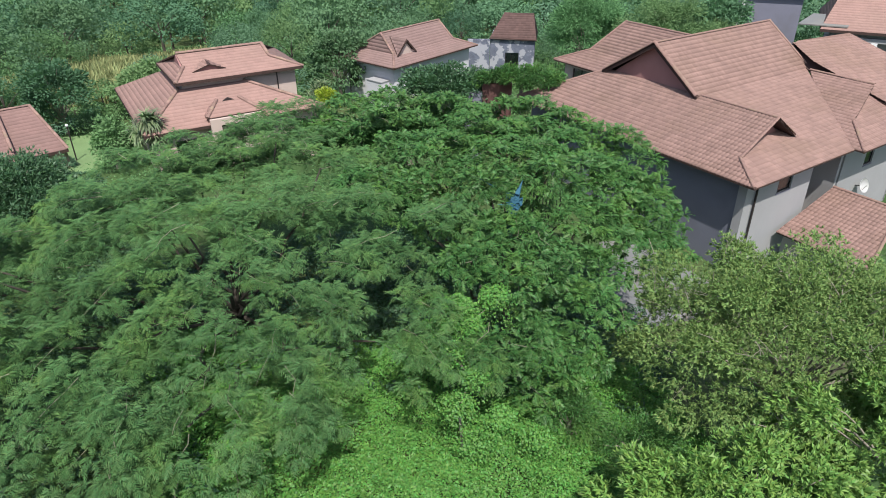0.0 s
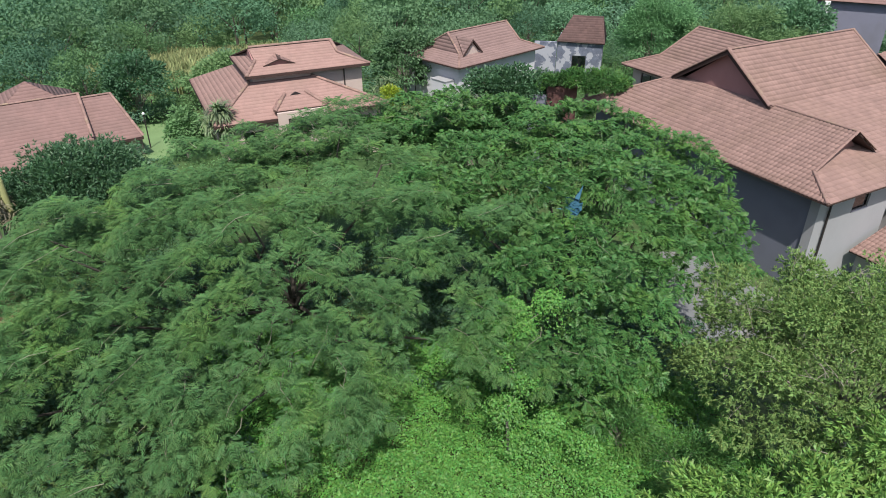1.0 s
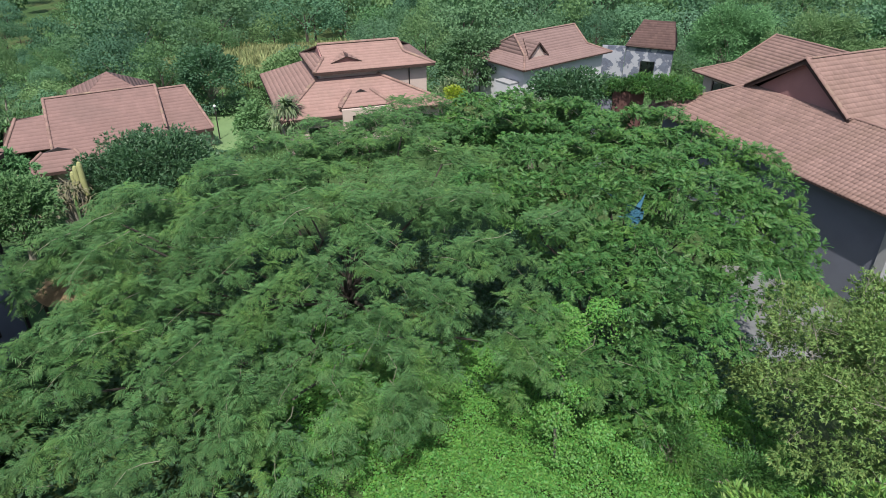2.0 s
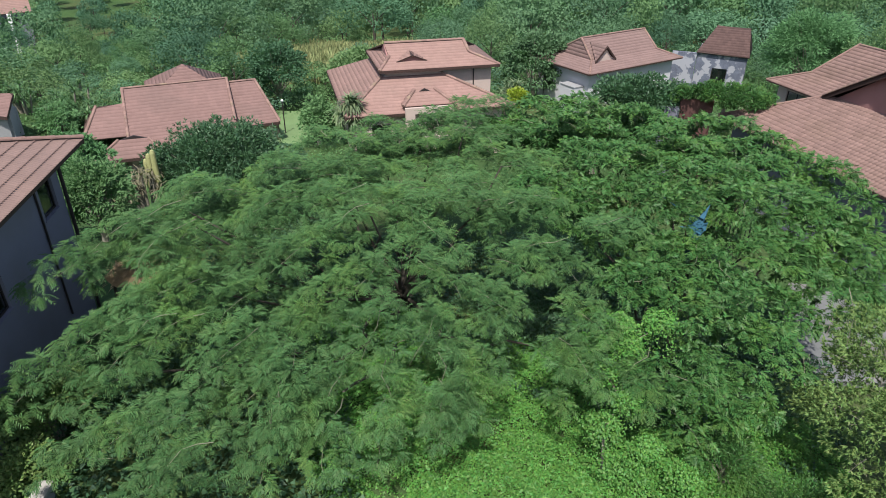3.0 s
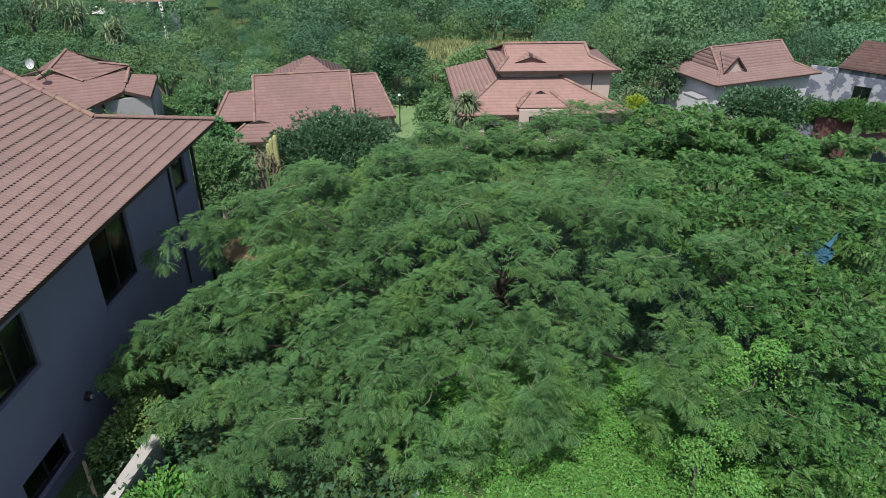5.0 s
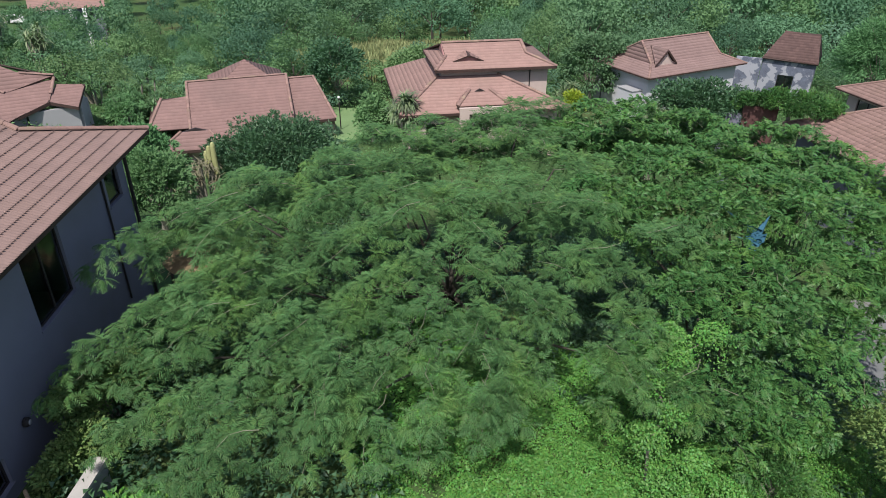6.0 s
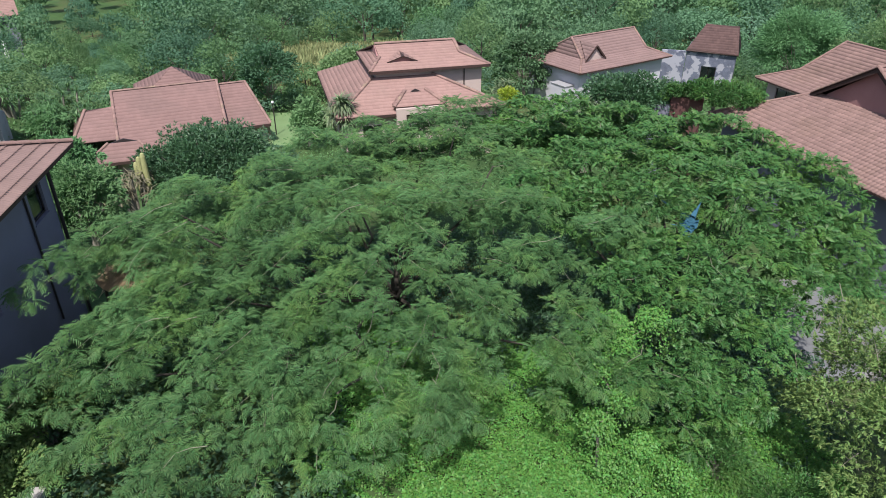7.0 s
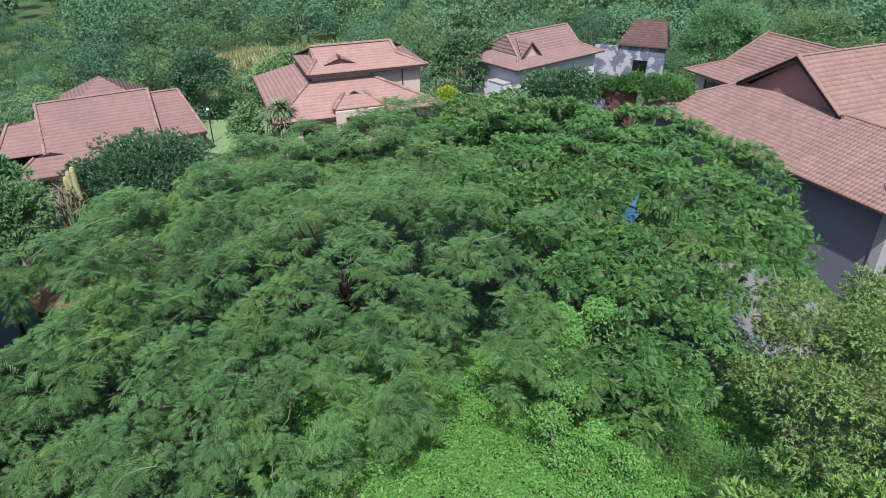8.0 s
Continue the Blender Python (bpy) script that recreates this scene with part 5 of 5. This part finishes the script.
leafy("tree", "bright green tree behind the big house roof", (20.0, 63.0, 7.4), (5.2, 3.6, 4.0), 30000, 0.26, LEAF_WOOD[2], clumps=80, lump=0.27, shape=LEAF_S)


def strap_plant(at, h, n, label, mat=None, long=1.0):
    """A clump of long arching strap leaves on short stems."""
    gz = float(ground_z(at[0], at[1]))
    root = thing("strap_leaved_plant", (at[0], at[1], gz), label, "plant", "strap-leaved plants")
    bm = bmesh.new()
    heads = []
    for k in range(11):
        a, far_out = RNG.uniform(0, 6.28), RNG.uniform(0.3, 1.0)
        top = Vector((at[0] + math.cos(a) * far_out, at[1] + math.sin(a) * far_out, gz + h * RNG.uniform(0.5, 0.95)))
        tube(bm, [Vector((at[0] + math.cos(a) * 0.3, at[1] + math.sin(a) * 0.3, gz - 0.1)), top], [0.09, 0.06], 6)
        heads.append(top)
    part("stem", closed(bm), BARK, root)
    hp = np.array([heads[i % 11] for i in range(n)])
    a = RNG.uniform(0, 6.283, n)
    dirs = np.stack([np.cos(a), np.sin(a), RNG.uniform(-1.2, 1.0, n)], -1)
    v, f = strew(STRAP_V, STRAP_F, hp, turned(dirs, np.tile([0, 0, 1.0], (n, 1))), RNG.uniform(0.7, 1.2, n) * long)
    soup("foliage", v, f, mat or LEAF_STRAP, root)


strap_plant((-19.6, 41.9), 3.9, 760, "clump of pale strap leaves on tall bare stems beside the house")
strap_plant((-3.1, 45.9), 5.6, 700, "clump of pale strap leaves in front of the grey house")
strap_plant((-11.0, 54.5), 3.2, 300, "tall strap-leaved clump beside the plastered wall")
strap_plant((7.6, 54.5), 3.6, 380, "tall strap-leaved clump below the stone shed")
strap_plant((-22.9, 24.6), 2.5, 320, "dry tan clump of grass-like leaves before the broad house", DRY_STALK, 0.6)
strap_plant((-24.6, 24.6), 2.3, 260, "dry straw-coloured clump beside a cactus", DRY_STALK, 0.6)
for at, h, n in (((-38.5, 34.5), 1.9, 460), ((-36.9, 36.2), 2.2, 480), ((-39.8, 37.2), 2.4, 460), ((-42.5, 36.0), 2.2, 420), ((-41.0, 39.6), 2.3, 420), ((-38.2, 39.5), 2.1, 420)):
    strap_plant(at, h, n, "spiky green clump on the slope between two houses", LEAF_SPIKE, 0.62)
for at, h, n in (((-60.5, 38.6), 4.2, 300), ((-57.0, 39.6), 4.6, 320), ((-63.5, 42.0), 4.4, 300), ((-53.5, 40.6), 4.0, 280)):
    strap_plant(at, h, n, "tall pale strap-leaved clump behind the tiled roof")
strap_plant((8.8, 53.0), 3.2, 300, "strap-leaved clump beside the big house")


def creeper():
    """The carpet of creeper over the slope and low bushes."""
    n = 330000
    x, y = RNG.uniform(-11, 8, n), RNG.uniform(7.5, 21, n)
    keep = x > -0.62 * y + 0.5 * np.sin(y * 2.1)
    x, y = x[keep], y[keep]
    n = len(x)
    z = ground_z(x, y) + 0.5 + 0.4 * np.sin(x * 0.9) * np.cos(y * 0.8 + 0.6) + 0.26 * np.sin(x * 2.3 + 1 + np.sin(y)) * np.sin(y * 2.1 + np.sin(x * 1.3)) + 0.13 * np.sin(x * 6 + y * 3 + np.sin(y * 4)) * np.cos(y * 5 - x * 2)
    at = np.stack([x, y, z + RNG.normal(size=n) * 0.07], -1)
    a = RNG.uniform(0, 6.283, n)
    dirs = np.stack([np.cos(a), np.sin(a), RNG.uniform(-0.6, 0.1, n)], -1)
    v, f = strew(LEAF_T * np.array([1, 1.4, 1]), LEAF_TF, at, turned(dirs, unit(n) * 0.5 + np.array([0, -0.2, 1])), RNG.uniform(0.04, 0.095, n))
    tagged(soup("creeper", v, f, LEAF_VINE, None, "bright green creeper carpeting the slope", "stuff"), category="creeper")


RNG = np.random.default_rng(9)
creeper()


def climbing_vine():
    """Creeper that climbs from the slope up the edge of the crown, in hanging folds."""
    heads = np.array([(1.3, 17.6, 10.35, 0.42), (0.5, 16.7, 9.9, 0.42), (0.2, 17.2, 10.3, 0.4), (-0.4, 16.5, 9.95, 0.4), (-0.1, 15.9, 9.5, 0.42), (0.7, 15.3, 9.1, 0.38), (0.1, 14.6, 8.6, 0.45), (1.4, 14.4, 8.3, 0.38), (0.7, 13.8, 7.9, 0.5), (2.4, 14.1, 7.9, 0.4)])
    h = np.repeat(heads, 1500, 0)
    n = len(h)
    d = unit(n)
    d[:, 2] = np.abs(d[:, 2]) * 1.1 - 0.15
    lumps = 1 + 0.3 * np.sin(d[:, 0] * 6 + h[:, 0] * 9) * np.cos(d[:, 2] * 7 + d[:, 1] * 4)
    hang = RNG.uniform(0, 1, n) ** 3
    at = h[:, :3] + d * h[:, 3:4] * lumps[:, None] * np.array([1.15, 1.0, 0.8]) * RNG.uniform(0.8, 1.05, (n, 1))
    at += np.stack([RNG.normal(size=n) * 0.25 * hang, -0.35 * hang, -1.0 * hang * np.abs(RNG.normal(size=n))], -1)
    way = heads[::-1][[1, 3, 4, 5, 8, 9], :3]
    a = RNG.uniform(0, 6.283, n)
    dirs = np.stack([np.cos(a), np.sin(a) - 0.3, RNG.uniform(-1.1, -0.1, n)], -1)
    v, f = strew(LEAF_V * np.array([1, 1.5, 1]), LEAF_F, at, turned(dirs, unit(n) * 0.6 + d * 0.5 + np.array([0, -0.4, 0.7])), RNG.uniform(0.04, 0.085, n))
    root = thing("climbing_vine", (0.4, 13.2, float(ground_z(0.4, 13.2))), "bright green creeper climbing the edge of the tree", "creeper")
    bm = bmesh.new()
    tube(bm, [(0.4, 13.9, 6.4)] + [(x + 0.1 * (-1) ** i, y + 0.25, z - 0.35) for i, (x, y, z) in enumerate(way.tolist()[1:])], [0.05, 0.045, 0.04, 0.03, 0.02, 0.012], 6)
    part("stem", closed(bm), BARK, root)
    soup("foliage", v, f, LEAF_VINE, root)


climbing_vine()


def shade_weeds():
    """Broad-leaved weeds added on the ground under the spreading trees, to darken its shade."""
    n = 90000
    x, y = RNG.uniform(-19, 9, n), RNG.uniform(4, 35, n)
    _, rho, _ = crown_top(x, y)
    keep = (((rho < 1.7) & (x < -0.55 * y + 0.4)) | ((rho < 1.15) & (y > 17))) & (np.array([wall_gap(a, b) for a, b in zip(x, y)]) > 1.3)
    x, y = x[keep], y[keep]
    n = len(x)
    at = np.stack([x, y, ground_z(x, y) + RNG.uniform(0.1, 1.0, n) * (0.8 + 0.6 * np.sin(x * 0.9) * np.cos(y))], -1)
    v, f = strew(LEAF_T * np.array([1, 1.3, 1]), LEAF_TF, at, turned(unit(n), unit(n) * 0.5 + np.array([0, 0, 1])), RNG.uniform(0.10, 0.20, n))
    tagged(soup("shade_weeds", v, f, LEAF_DARK, None, "dark broad-leaved weeds added to deepen the shade under the spreading trees", "stuff"), category="weeds")


shade_weeds()


def undergrowth():
    """Weeds and low bushes over the open ground between and behind the houses."""
    n = 135000
    az, d = np.radians(RNG.uniform(-50, 75, n)), np.sqrt(RNG.uniform(30 ** 2, 105 ** 2, n))
    x, y = -np.sin(az) * d, np.cos(az) * d
    lawn = (np.hypot((x + 26.8) / 2.6, (y - 45.5) / 5.0) > 1) & ((az < 0.7) | (d > 47) | ((d < 40) & (az < 1.0)))
    x, y, d = x[lawn], y[lawn], d[lawn]
    n = len(x)
    hgt = 0.9 + 0.8 * np.sin(x * 0.5 + 2) * np.cos(y * 0.43) + 0.5 * np.sin(x * 1.3) * np.sin(y * 1.1)
    plot = np.zeros(n, bool)
    for a, b, r in keep_out:
        plot |= np.hypot(x - a, y - b) < r * 0.85
    hgt = np.where(plot, hgt * 0.2, np.where((d < 48) & (x < -0.5 * y), hgt * 0.3, hgt))
    at = np.stack([x, y, ground_z(x, y) + np.clip(hgt, 0.05, 2) * RNG.uniform(0.3, 1, n)], -1)
    v, f = strew(LEAF_T, LEAF_TF, at, turned(unit(n), unit(n) * 0.8 + np.array([0, -0.2, 1])), RNG.uniform(0.0028, 0.0052, n) * d)
    tagged(soup("undergrowth", v, f, LEAF_WOOD[2], None, "low green weeds and bushes over rough ground", "stuff"), category="undergrowth")
    n = 16000
    x, y = RNG.uniform(-46, -27, n), RNG.uniform(60, 84, n)
    at = np.stack([x, y, ground_z(x, y)], -1)
    a = RNG.uniform(0, 6.283, n)
    dirs = np.stack([np.cos(a) * 0.3, np.sin(a) * 0.3, np.ones(n)], -1)
    v, f = strew(STRAP_V * np.array([1, 1.4, 0.6]), STRAP_F, at, turned(dirs, unit(n)), RNG.uniform(0.9, 2.0, n))
    tagged(soup("tall_grass", v, f, GRASS_DRY, None, "tall tan and green grass behind the houses", "stuff"), category="grass")


undergrowth()


# ---- paths, lawn, walls and small things ----
def sheet(name, pts, lift, mat, label, category):
    """A thin sheet of paving or turf that follows the ground."""
    bm = bmesh.new()
    prism(bm, [(x, y, float(ground_z(x, y)) + lift) for x, y in pts], (0, 0, -0.35))
    return tagged(part(name, closed(bm), mat, None, label, "structure"), category=category)


def lawn():
    rows, cols = 14, 12
    v = []
    for i in range(rows):
        for j in range(cols):
            x, y = -31 + 7.5 * j / (cols - 1), 40.5 + 10 * i / (rows - 1)
            v.append((x, y, float(ground_z(x, y)) + 0.12))
    i = np.arange(rows * cols).reshape(rows, cols)
    f = np.stack([i[:-1, :-1], i[:-1, 1:], i[1:, 1:], i[1:, :-1]], -1).reshape(-1, 4)
    tagged(soup("lawn", v, f, LAWN, None, "mown pale green lawn between two houses", "structure"), category="lawn")


lawn()
sheet("driveway", [(7.5, 29.0), (8.6, 25.6), (12.4, 27.6), (14.6, 29.6), (11.0, 34.5), (8.5, 34.0)], 0.3, PAVING, "grey paved driveway beside the big house", "driveway")


def garden_wall():
    root = thing("garden_wall", (-11.9, 6.6, 8.0), "plastered garden wall with a pale concrete coping", "wall")
    p, q = Vector((-12.08, 7.75, 0)), Vector((-10.63, 3.65, 0))
    d = q - p
    s = d.normalized().cross(Vector((0, 0, 1)))
    bm = bmesh.new()
    box(bm, p + Vector((0, 0, 7.0)) - s * 0.11, d, s * 0.22, (0, 0, 2.45))
    part("wall_body", closed(bm), PLASTER, root)
    bm = bmesh.new()
    box(bm, p + Vector((0, 0, 9.45)) - s * 0.17 - d.normalized() * 0.05, d * 1.02, s * 0.34, (0, 0, 0.09))
    part("coping", closed(bm), CONCRETE, root, "pale concrete coping")


garden_wall()


def rail():
    ob = thing("timber_rail", (-12.9, 6.2, 8.3), "weathered timber pole on posts beside the wall", "rail")
    bm = bmesh.new()
    tube(bm, [(-13.2, 6.5, 9.25), (-11.8, 5.8, 9.3)], [0.045, 0.04], 8)
    part("pole", closed(bm), STRAW, ob)
    for x, y in ((-13.1, 6.45), (-12.0, 5.9)):
        bm = bmesh.new()
        tube(bm, [(x, y, 7.6), (x, y, 9.26)], [0.04, 0.04], 6)
        part("post", closed(bm), STRAW, ob)


rail()


def boundary_wall():
    root = thing("boundary_wall", (2.6, 47.2, 3.0), "dark brown boundary wall beside a pale plastered pier", "wall")
    for (x0, y0), (x1, y1), z, m, name in (((2.1, 46.9), (4.2, 47.2), 8.75, BROWN_WALL, "panel"), ((0.9, 46.6), (2.1, 46.9), 8.2, PLASTER_DARK, "pier")):
        p, q = Vector((x0, y0, 2.4)), Vector((x1, y1, 2.4))
        s = (q - p).normalized().cross(Vector((0, 0, 1))) * 0.25
        bm = bmesh.new()
        box(bm, p, q - p, s, (0, 0, z - 2.4))
        part(name, closed(bm), m, root)


boundary_wall()


def black_gate():
    root = thing("metal_gate", (5.6, 37.0, 2.6), "black steel gate under the tree", "gate")
    p, d = Vector((5.0, 37.6, 2.2)), Vector((1.5, -1.0, 0))
    for k in range(9):
        bm = bmesh.new()
        tube(bm, [p + d * (k / 8), p + d * (k / 8) + Vector((0, 0, 4.6))], [0.035, 0.035], 6)
        part("bar", closed(bm), BLACK, root)
    for z in (0.3, 4.5):
        bm = bmesh.new()
        box(bm, p + Vector((0, 0, z)), d, Vector((0.03, 0.04, 0)), (0, 0, 0.1))
        part("rail", closed(bm), BLACK, root)


black_gate()


def lamp_post():
    root = thing("garden_lamp", (-26.0, 43.3, 4.2), "garden lamp with a white globe on a dark post", "lamp")
    bm = bmesh.new()
    tube(bm, [(-26.0, 43.3, 3.9), (-26.0, 43.3, 6.9)], [0.05, 0.04], 8)
    part("post", closed(bm), FRAME, root)
    bm = bmesh.new()
    bmesh.ops.create_uvsphere(bm, u_segments=16, v_segments=10, radius=0.10)
    bmesh.ops.translate(bm, verts=bm.verts, vec=(-26.0, 43.3, 7.0))
    part("globe", bm, WHITE, root, "white globe")


lamp_post()


def dish(at, aim, mount, radius, label):
    """A satellite dish: bowl, arm and bracket."""
    root = thing("satellite_dish", at, label, "satellite dish", "satellite dishes")
    at, aim = Vector(at), Vector(aim).normalized()
    q = aim.to_track_quat("Z", "Y")
    bm = bmesh.new()
    rings = [[bm.verts.new(at + q @ Vector((r * math.cos(a) * 0.85, r * math.sin(a), 0.5 * r * r / radius)))
              for a in [6.2832 * k / 24 for k in range(24)]] for r in [radius * j / 5 for j in range(1, 6)]]
    mid = bm.verts.new(at)
    for k in range(24):
        bm.faces.new((mid, rings[0][k], rings[0][(k + 1) % 24]))
        for a, b in zip(rings, rings[1:]):
            bm.faces.new((a[k], b[k], b[(k + 1) % 24], a[(k + 1) % 24]))
    bmesh.ops.solidify(bm, geom=bm.faces[:], thickness=0.015)
    part("bowl", closed(bm), WHITE, root, "white bowl")
    bm = bmesh.new()
    tube(bm, [at - Vector((0, 0, radius * 0.8)) + aim * 0.1, at + aim * radius * 0.9], [0.015, 0.012], 6)
    part("arm", closed(bm), FRAME, root)
    bm = bmesh.new()
    tube(bm, [at - aim * 0.02, Vector(mount)], [0.03, 0.03], 6)
    part("bracket", closed(bm), FRAME, root)


dish((25.66, 38.96, 4.45), (0.35, -0.85, 0.35), (25.47, 39.22, 4.35), 0.45, "white satellite dish on a grey house wall")
dish((-42.9, 26.2, 11.05), (0.5, -0.8, 0.35), (-43.4, 27.2, 9.8), 0.32, "large white satellite dish on a tiled roof")


def blue_sheet():
    """A crumpled plastic sheet caught in the crown."""
    bm = bmesh.new()
    n = 18
    g = [[bm.verts.new((2.05 + 0.5 * i / n + 0.08 * math.sin(j * 1.7) + 0.05 * math.sin(j * 0.9 + i), 22.3 + 0.7 * j / n + 0.06 * math.sin(i * 2.1), 10.85 + 0.45 * j / n + 0.06 * math.sin(i * 1.1 + j * 0.7) + 0.05 * math.sin(j * 1.6 + i * 0.9))) for i in range(n + 1)] for j in range(n + 1)]
    for j in range(n):
        for i in range(n):
            # torn edges and holes
            if math.hypot(i - n / 2, j - n / 2) / n + 0.07 * math.sin(i * 1.1 + j * 0.6) + 0.05 * math.sin(j * 1.3 - i * 0.8) < 0.4:
                bm.faces.new((g[j][i], g[j][i + 1], g[j + 1][i + 1], g[j + 1][i]))
    bmesh.ops.delete(bm, geom=[v for v in bm.verts if not v.link_faces], context="VERTS")
    bmesh.ops.solidify(bm, geom=bm.faces[:], thickness=0.01)
    tagged(part("plastic_sheet", closed(bm), BLUE, None, "crumpled blue plastic sheet caught among the leaves"), category="plastic sheet")


blue_sheet()


def cactus():
    at = (-23.0, 25.3)
    gz = float(ground_z(*at))
    root = thing("cactus", (*at, gz), "pale yellow-green column cactus with rounded tips", "cactus")
    for dx, dy, h in ((0, 0, 3.3), (0.42, -0.15, 3.6), (-0.4, 0.2, 2.9)):
        bm = bmesh.new()
        x, y = at[0] + dx, at[1] + dy
        tube(bm, [(x, y, gz - 0.2), (x, y, gz + h * 0.6), (x, y, gz + h - 0.2), (x, y, gz + h - 0.05), (x, y, gz + h)], [0.13, 0.15, 0.13, 0.09, 0.02], 12)
        part("column", closed(bm), CACTUS, root)


cactus()


def thatch_shelter():
    """A small thatched shelter half hidden under the crown."""
    at = Vector((-14.7, 14.6, float(ground_z(-14.7, 14.6))))
    root = thing("thatched_shelter", at, "small thatched shelter with straw-brown roof under the tree", "shelter")
    bm = bmesh.new()
    rings = [[bm.verts.new((at.x + r * math.cos(a) * (1 + 0.16 * math.sin(7 * a) + 0.1 * math.sin(11 * a + 1)), at.y + r * math.sin(a), z + 0.05 * math.sin(5 * a))) for a in [6.2832 * k / 20 for k in range(20)]] for r, z in ((0.95, 10.85), (0.6, 11.0), (0.1, 11.06))]
    for a, b in zip(rings, rings[1:]):
        for k in range(20):
            bm.faces.new((a[k], a[(k + 1) % 20], b[(k + 1) % 20], b[k]))
    bm.faces.new(rings[-1])
    bmesh.ops.solidify(bm, geom=bm.faces[:], thickness=0.12)
    part("thatch", closed(bm), STRAW, root)
    n = 420
    a, r = RNG.uniform(0, 6.283, n), RNG.uniform(0.1, 1.05, n)
    q = np.stack([at.x + r * np.cos(a), at.y + r * np.sin(a), 11.07 - 0.2 * r], -1)
    dirs = np.stack([np.cos(a), np.sin(a), np.full(n, -0.25)], -1) + unit(n) * 0.3
    v, f = strew(STRAP_V * np.array([1, 0.6, 0.3]), STRAP_F, q, turned(dirs, np.tile([0, 0, 1.0], (n, 1))), RNG.uniform(0.12, 0.32, n))
    soup("loose_straw", v, f, STRAW, root, "loose straw ends", "stuff")
    for k in range(4):
        a = 0.8 + k * 1.5708
        bm = bmesh.new()
        tube(bm, [(at.x + 0.75 * math.cos(a), at.y + 0.75 * math.sin(a), at.z - 0.3), (at.x + 0.75 * math.cos(a), at.y + 0.75 * math.sin(a), 10.9)], [0.05, 0.05], 8)
        part("post", closed(bm), BARK_DARK, root)


thatch_shelter()


def wall_lamp():
    p = HN.w(9.25, 0.86, 9.82)
    root = thing("wall_lamp", p, "small round bulkhead lamp on a dark wall", "lamp")
    bm = bmesh.new()
    out = -HN.n
    tube(bm, [p, p + out * 0.08, p + out * 0.13], [0.13, 0.13, 0.08], 16)
    part("housing", closed(bm), FRAME, root)
    bm = bmesh.new()
    tube(bm, [p + out * 0.131, p + out * 0.15], [0.075, 0.05], 16)
    part("lens", closed(bm), PLASTER, root)


wall_lamp()


# ---- tiles of the near roof, each one laid by itself along the eave ----
def parked_car(at, heading, label):
    """A small car: body, cabin glass and wheels."""
    root = thing("car", at, label, "car")
    m = pose(*at, 0, 0, heading)
    bm = bmesh.new()
    side = [(-2.0, 0.35), (2.0, 0.35), (2.05, 0.75), (1.3, 0.9), (0.7, 1.4), (-1.1, 1.42), (-1.9, 0.95), (-2.05, 0.7)]
    prism(bm, [m @ Vector((x, -0.82, z)) for x, z in side], m.to_3x3() @ Vector((0, 1.64, 0)))
    part("body", closed(bm), WHITE, root, "white painted body")
    bm = bmesh.new()
    glass = [(-1.05, 0.95), (0.95, 0.95), (0.62, 1.34), (-1.0, 1.36)]
    prism(bm, [m @ Vector((x, -0.835, z)) for x, z in glass], m.to_3x3() @ Vector((0, 1.67, 0)))
    part("cabin_glass", closed(bm), FRAME, root, "dark side glass")
    for x in (-1.25, 1.25):
        for y in (-0.8, 0.62):
            bm = bmesh.new()
            tube(bm, [m @ Vector((x, y, 0.32)), m @ Vector((x, y + 0.2, 0.32))], [0.32, 0.32], 14)
            part("wheel", closed(bm), BLACK, root)


parked_car((-110.5, 81.8, float(ground_z(-110.5, 81.8))), 30, "white car parked beside the far house")


def near_tiles():
    bm = bmesh.new()
    for f in HN_FRONT:
        poly = [HN.w(*p) for p in f]
        _, _, _, nrm = slope_of(poly)
        prism(bm, [p - nrm * 0.01 for p in poly], -nrm * 0.06)
    deck = part("roof", closed(bm), TIMBER, HN.root, "broad roof slope over the eave")
    seg, single, rest = 8, 0, []
    me = None
    for n, f in enumerate(HN_FRONT):
        vs, spots, (o, e, up, nrm) = tile_islands([HN.w(*p) for p in f], seg, 0.008, 0.052, 2, 0.004, 0.05)
        alone = set()
        if n == 0:
            for r, i, p, q in spots:
                a = (o + e * p + up * q - HN.c).dot(HN.u)
                if 3.0 < a < 13.0 and single < 300:
                    alone.add((r, i))
                    single += 1
        for r, rows in enumerate(vs):
            for i, tile in enumerate(rows):
                flat = tile.reshape(-1, 3)
                if (r, i) not in alone:
                    rest.append(flat)
                    continue
                at = Vector(flat[seg + 1])
                if me is None:
                    ref = soup("roof_tile", flat - np.array(at), island_faces(1, seg, 4), TILE_PIECE, deck, local=True)
                    me = ref.data
                else:
                    ref = new("roof_tile", me)
                    ref.parent = deck
                ref.location = at - whole(HN.root)
    rest = np.array(rest)
    soup("roof_tiles", rest, island_faces(len(rest), seg, 4), TILE, deck, "rows of wavy terracotta tiles", "stuff")


near_tiles()
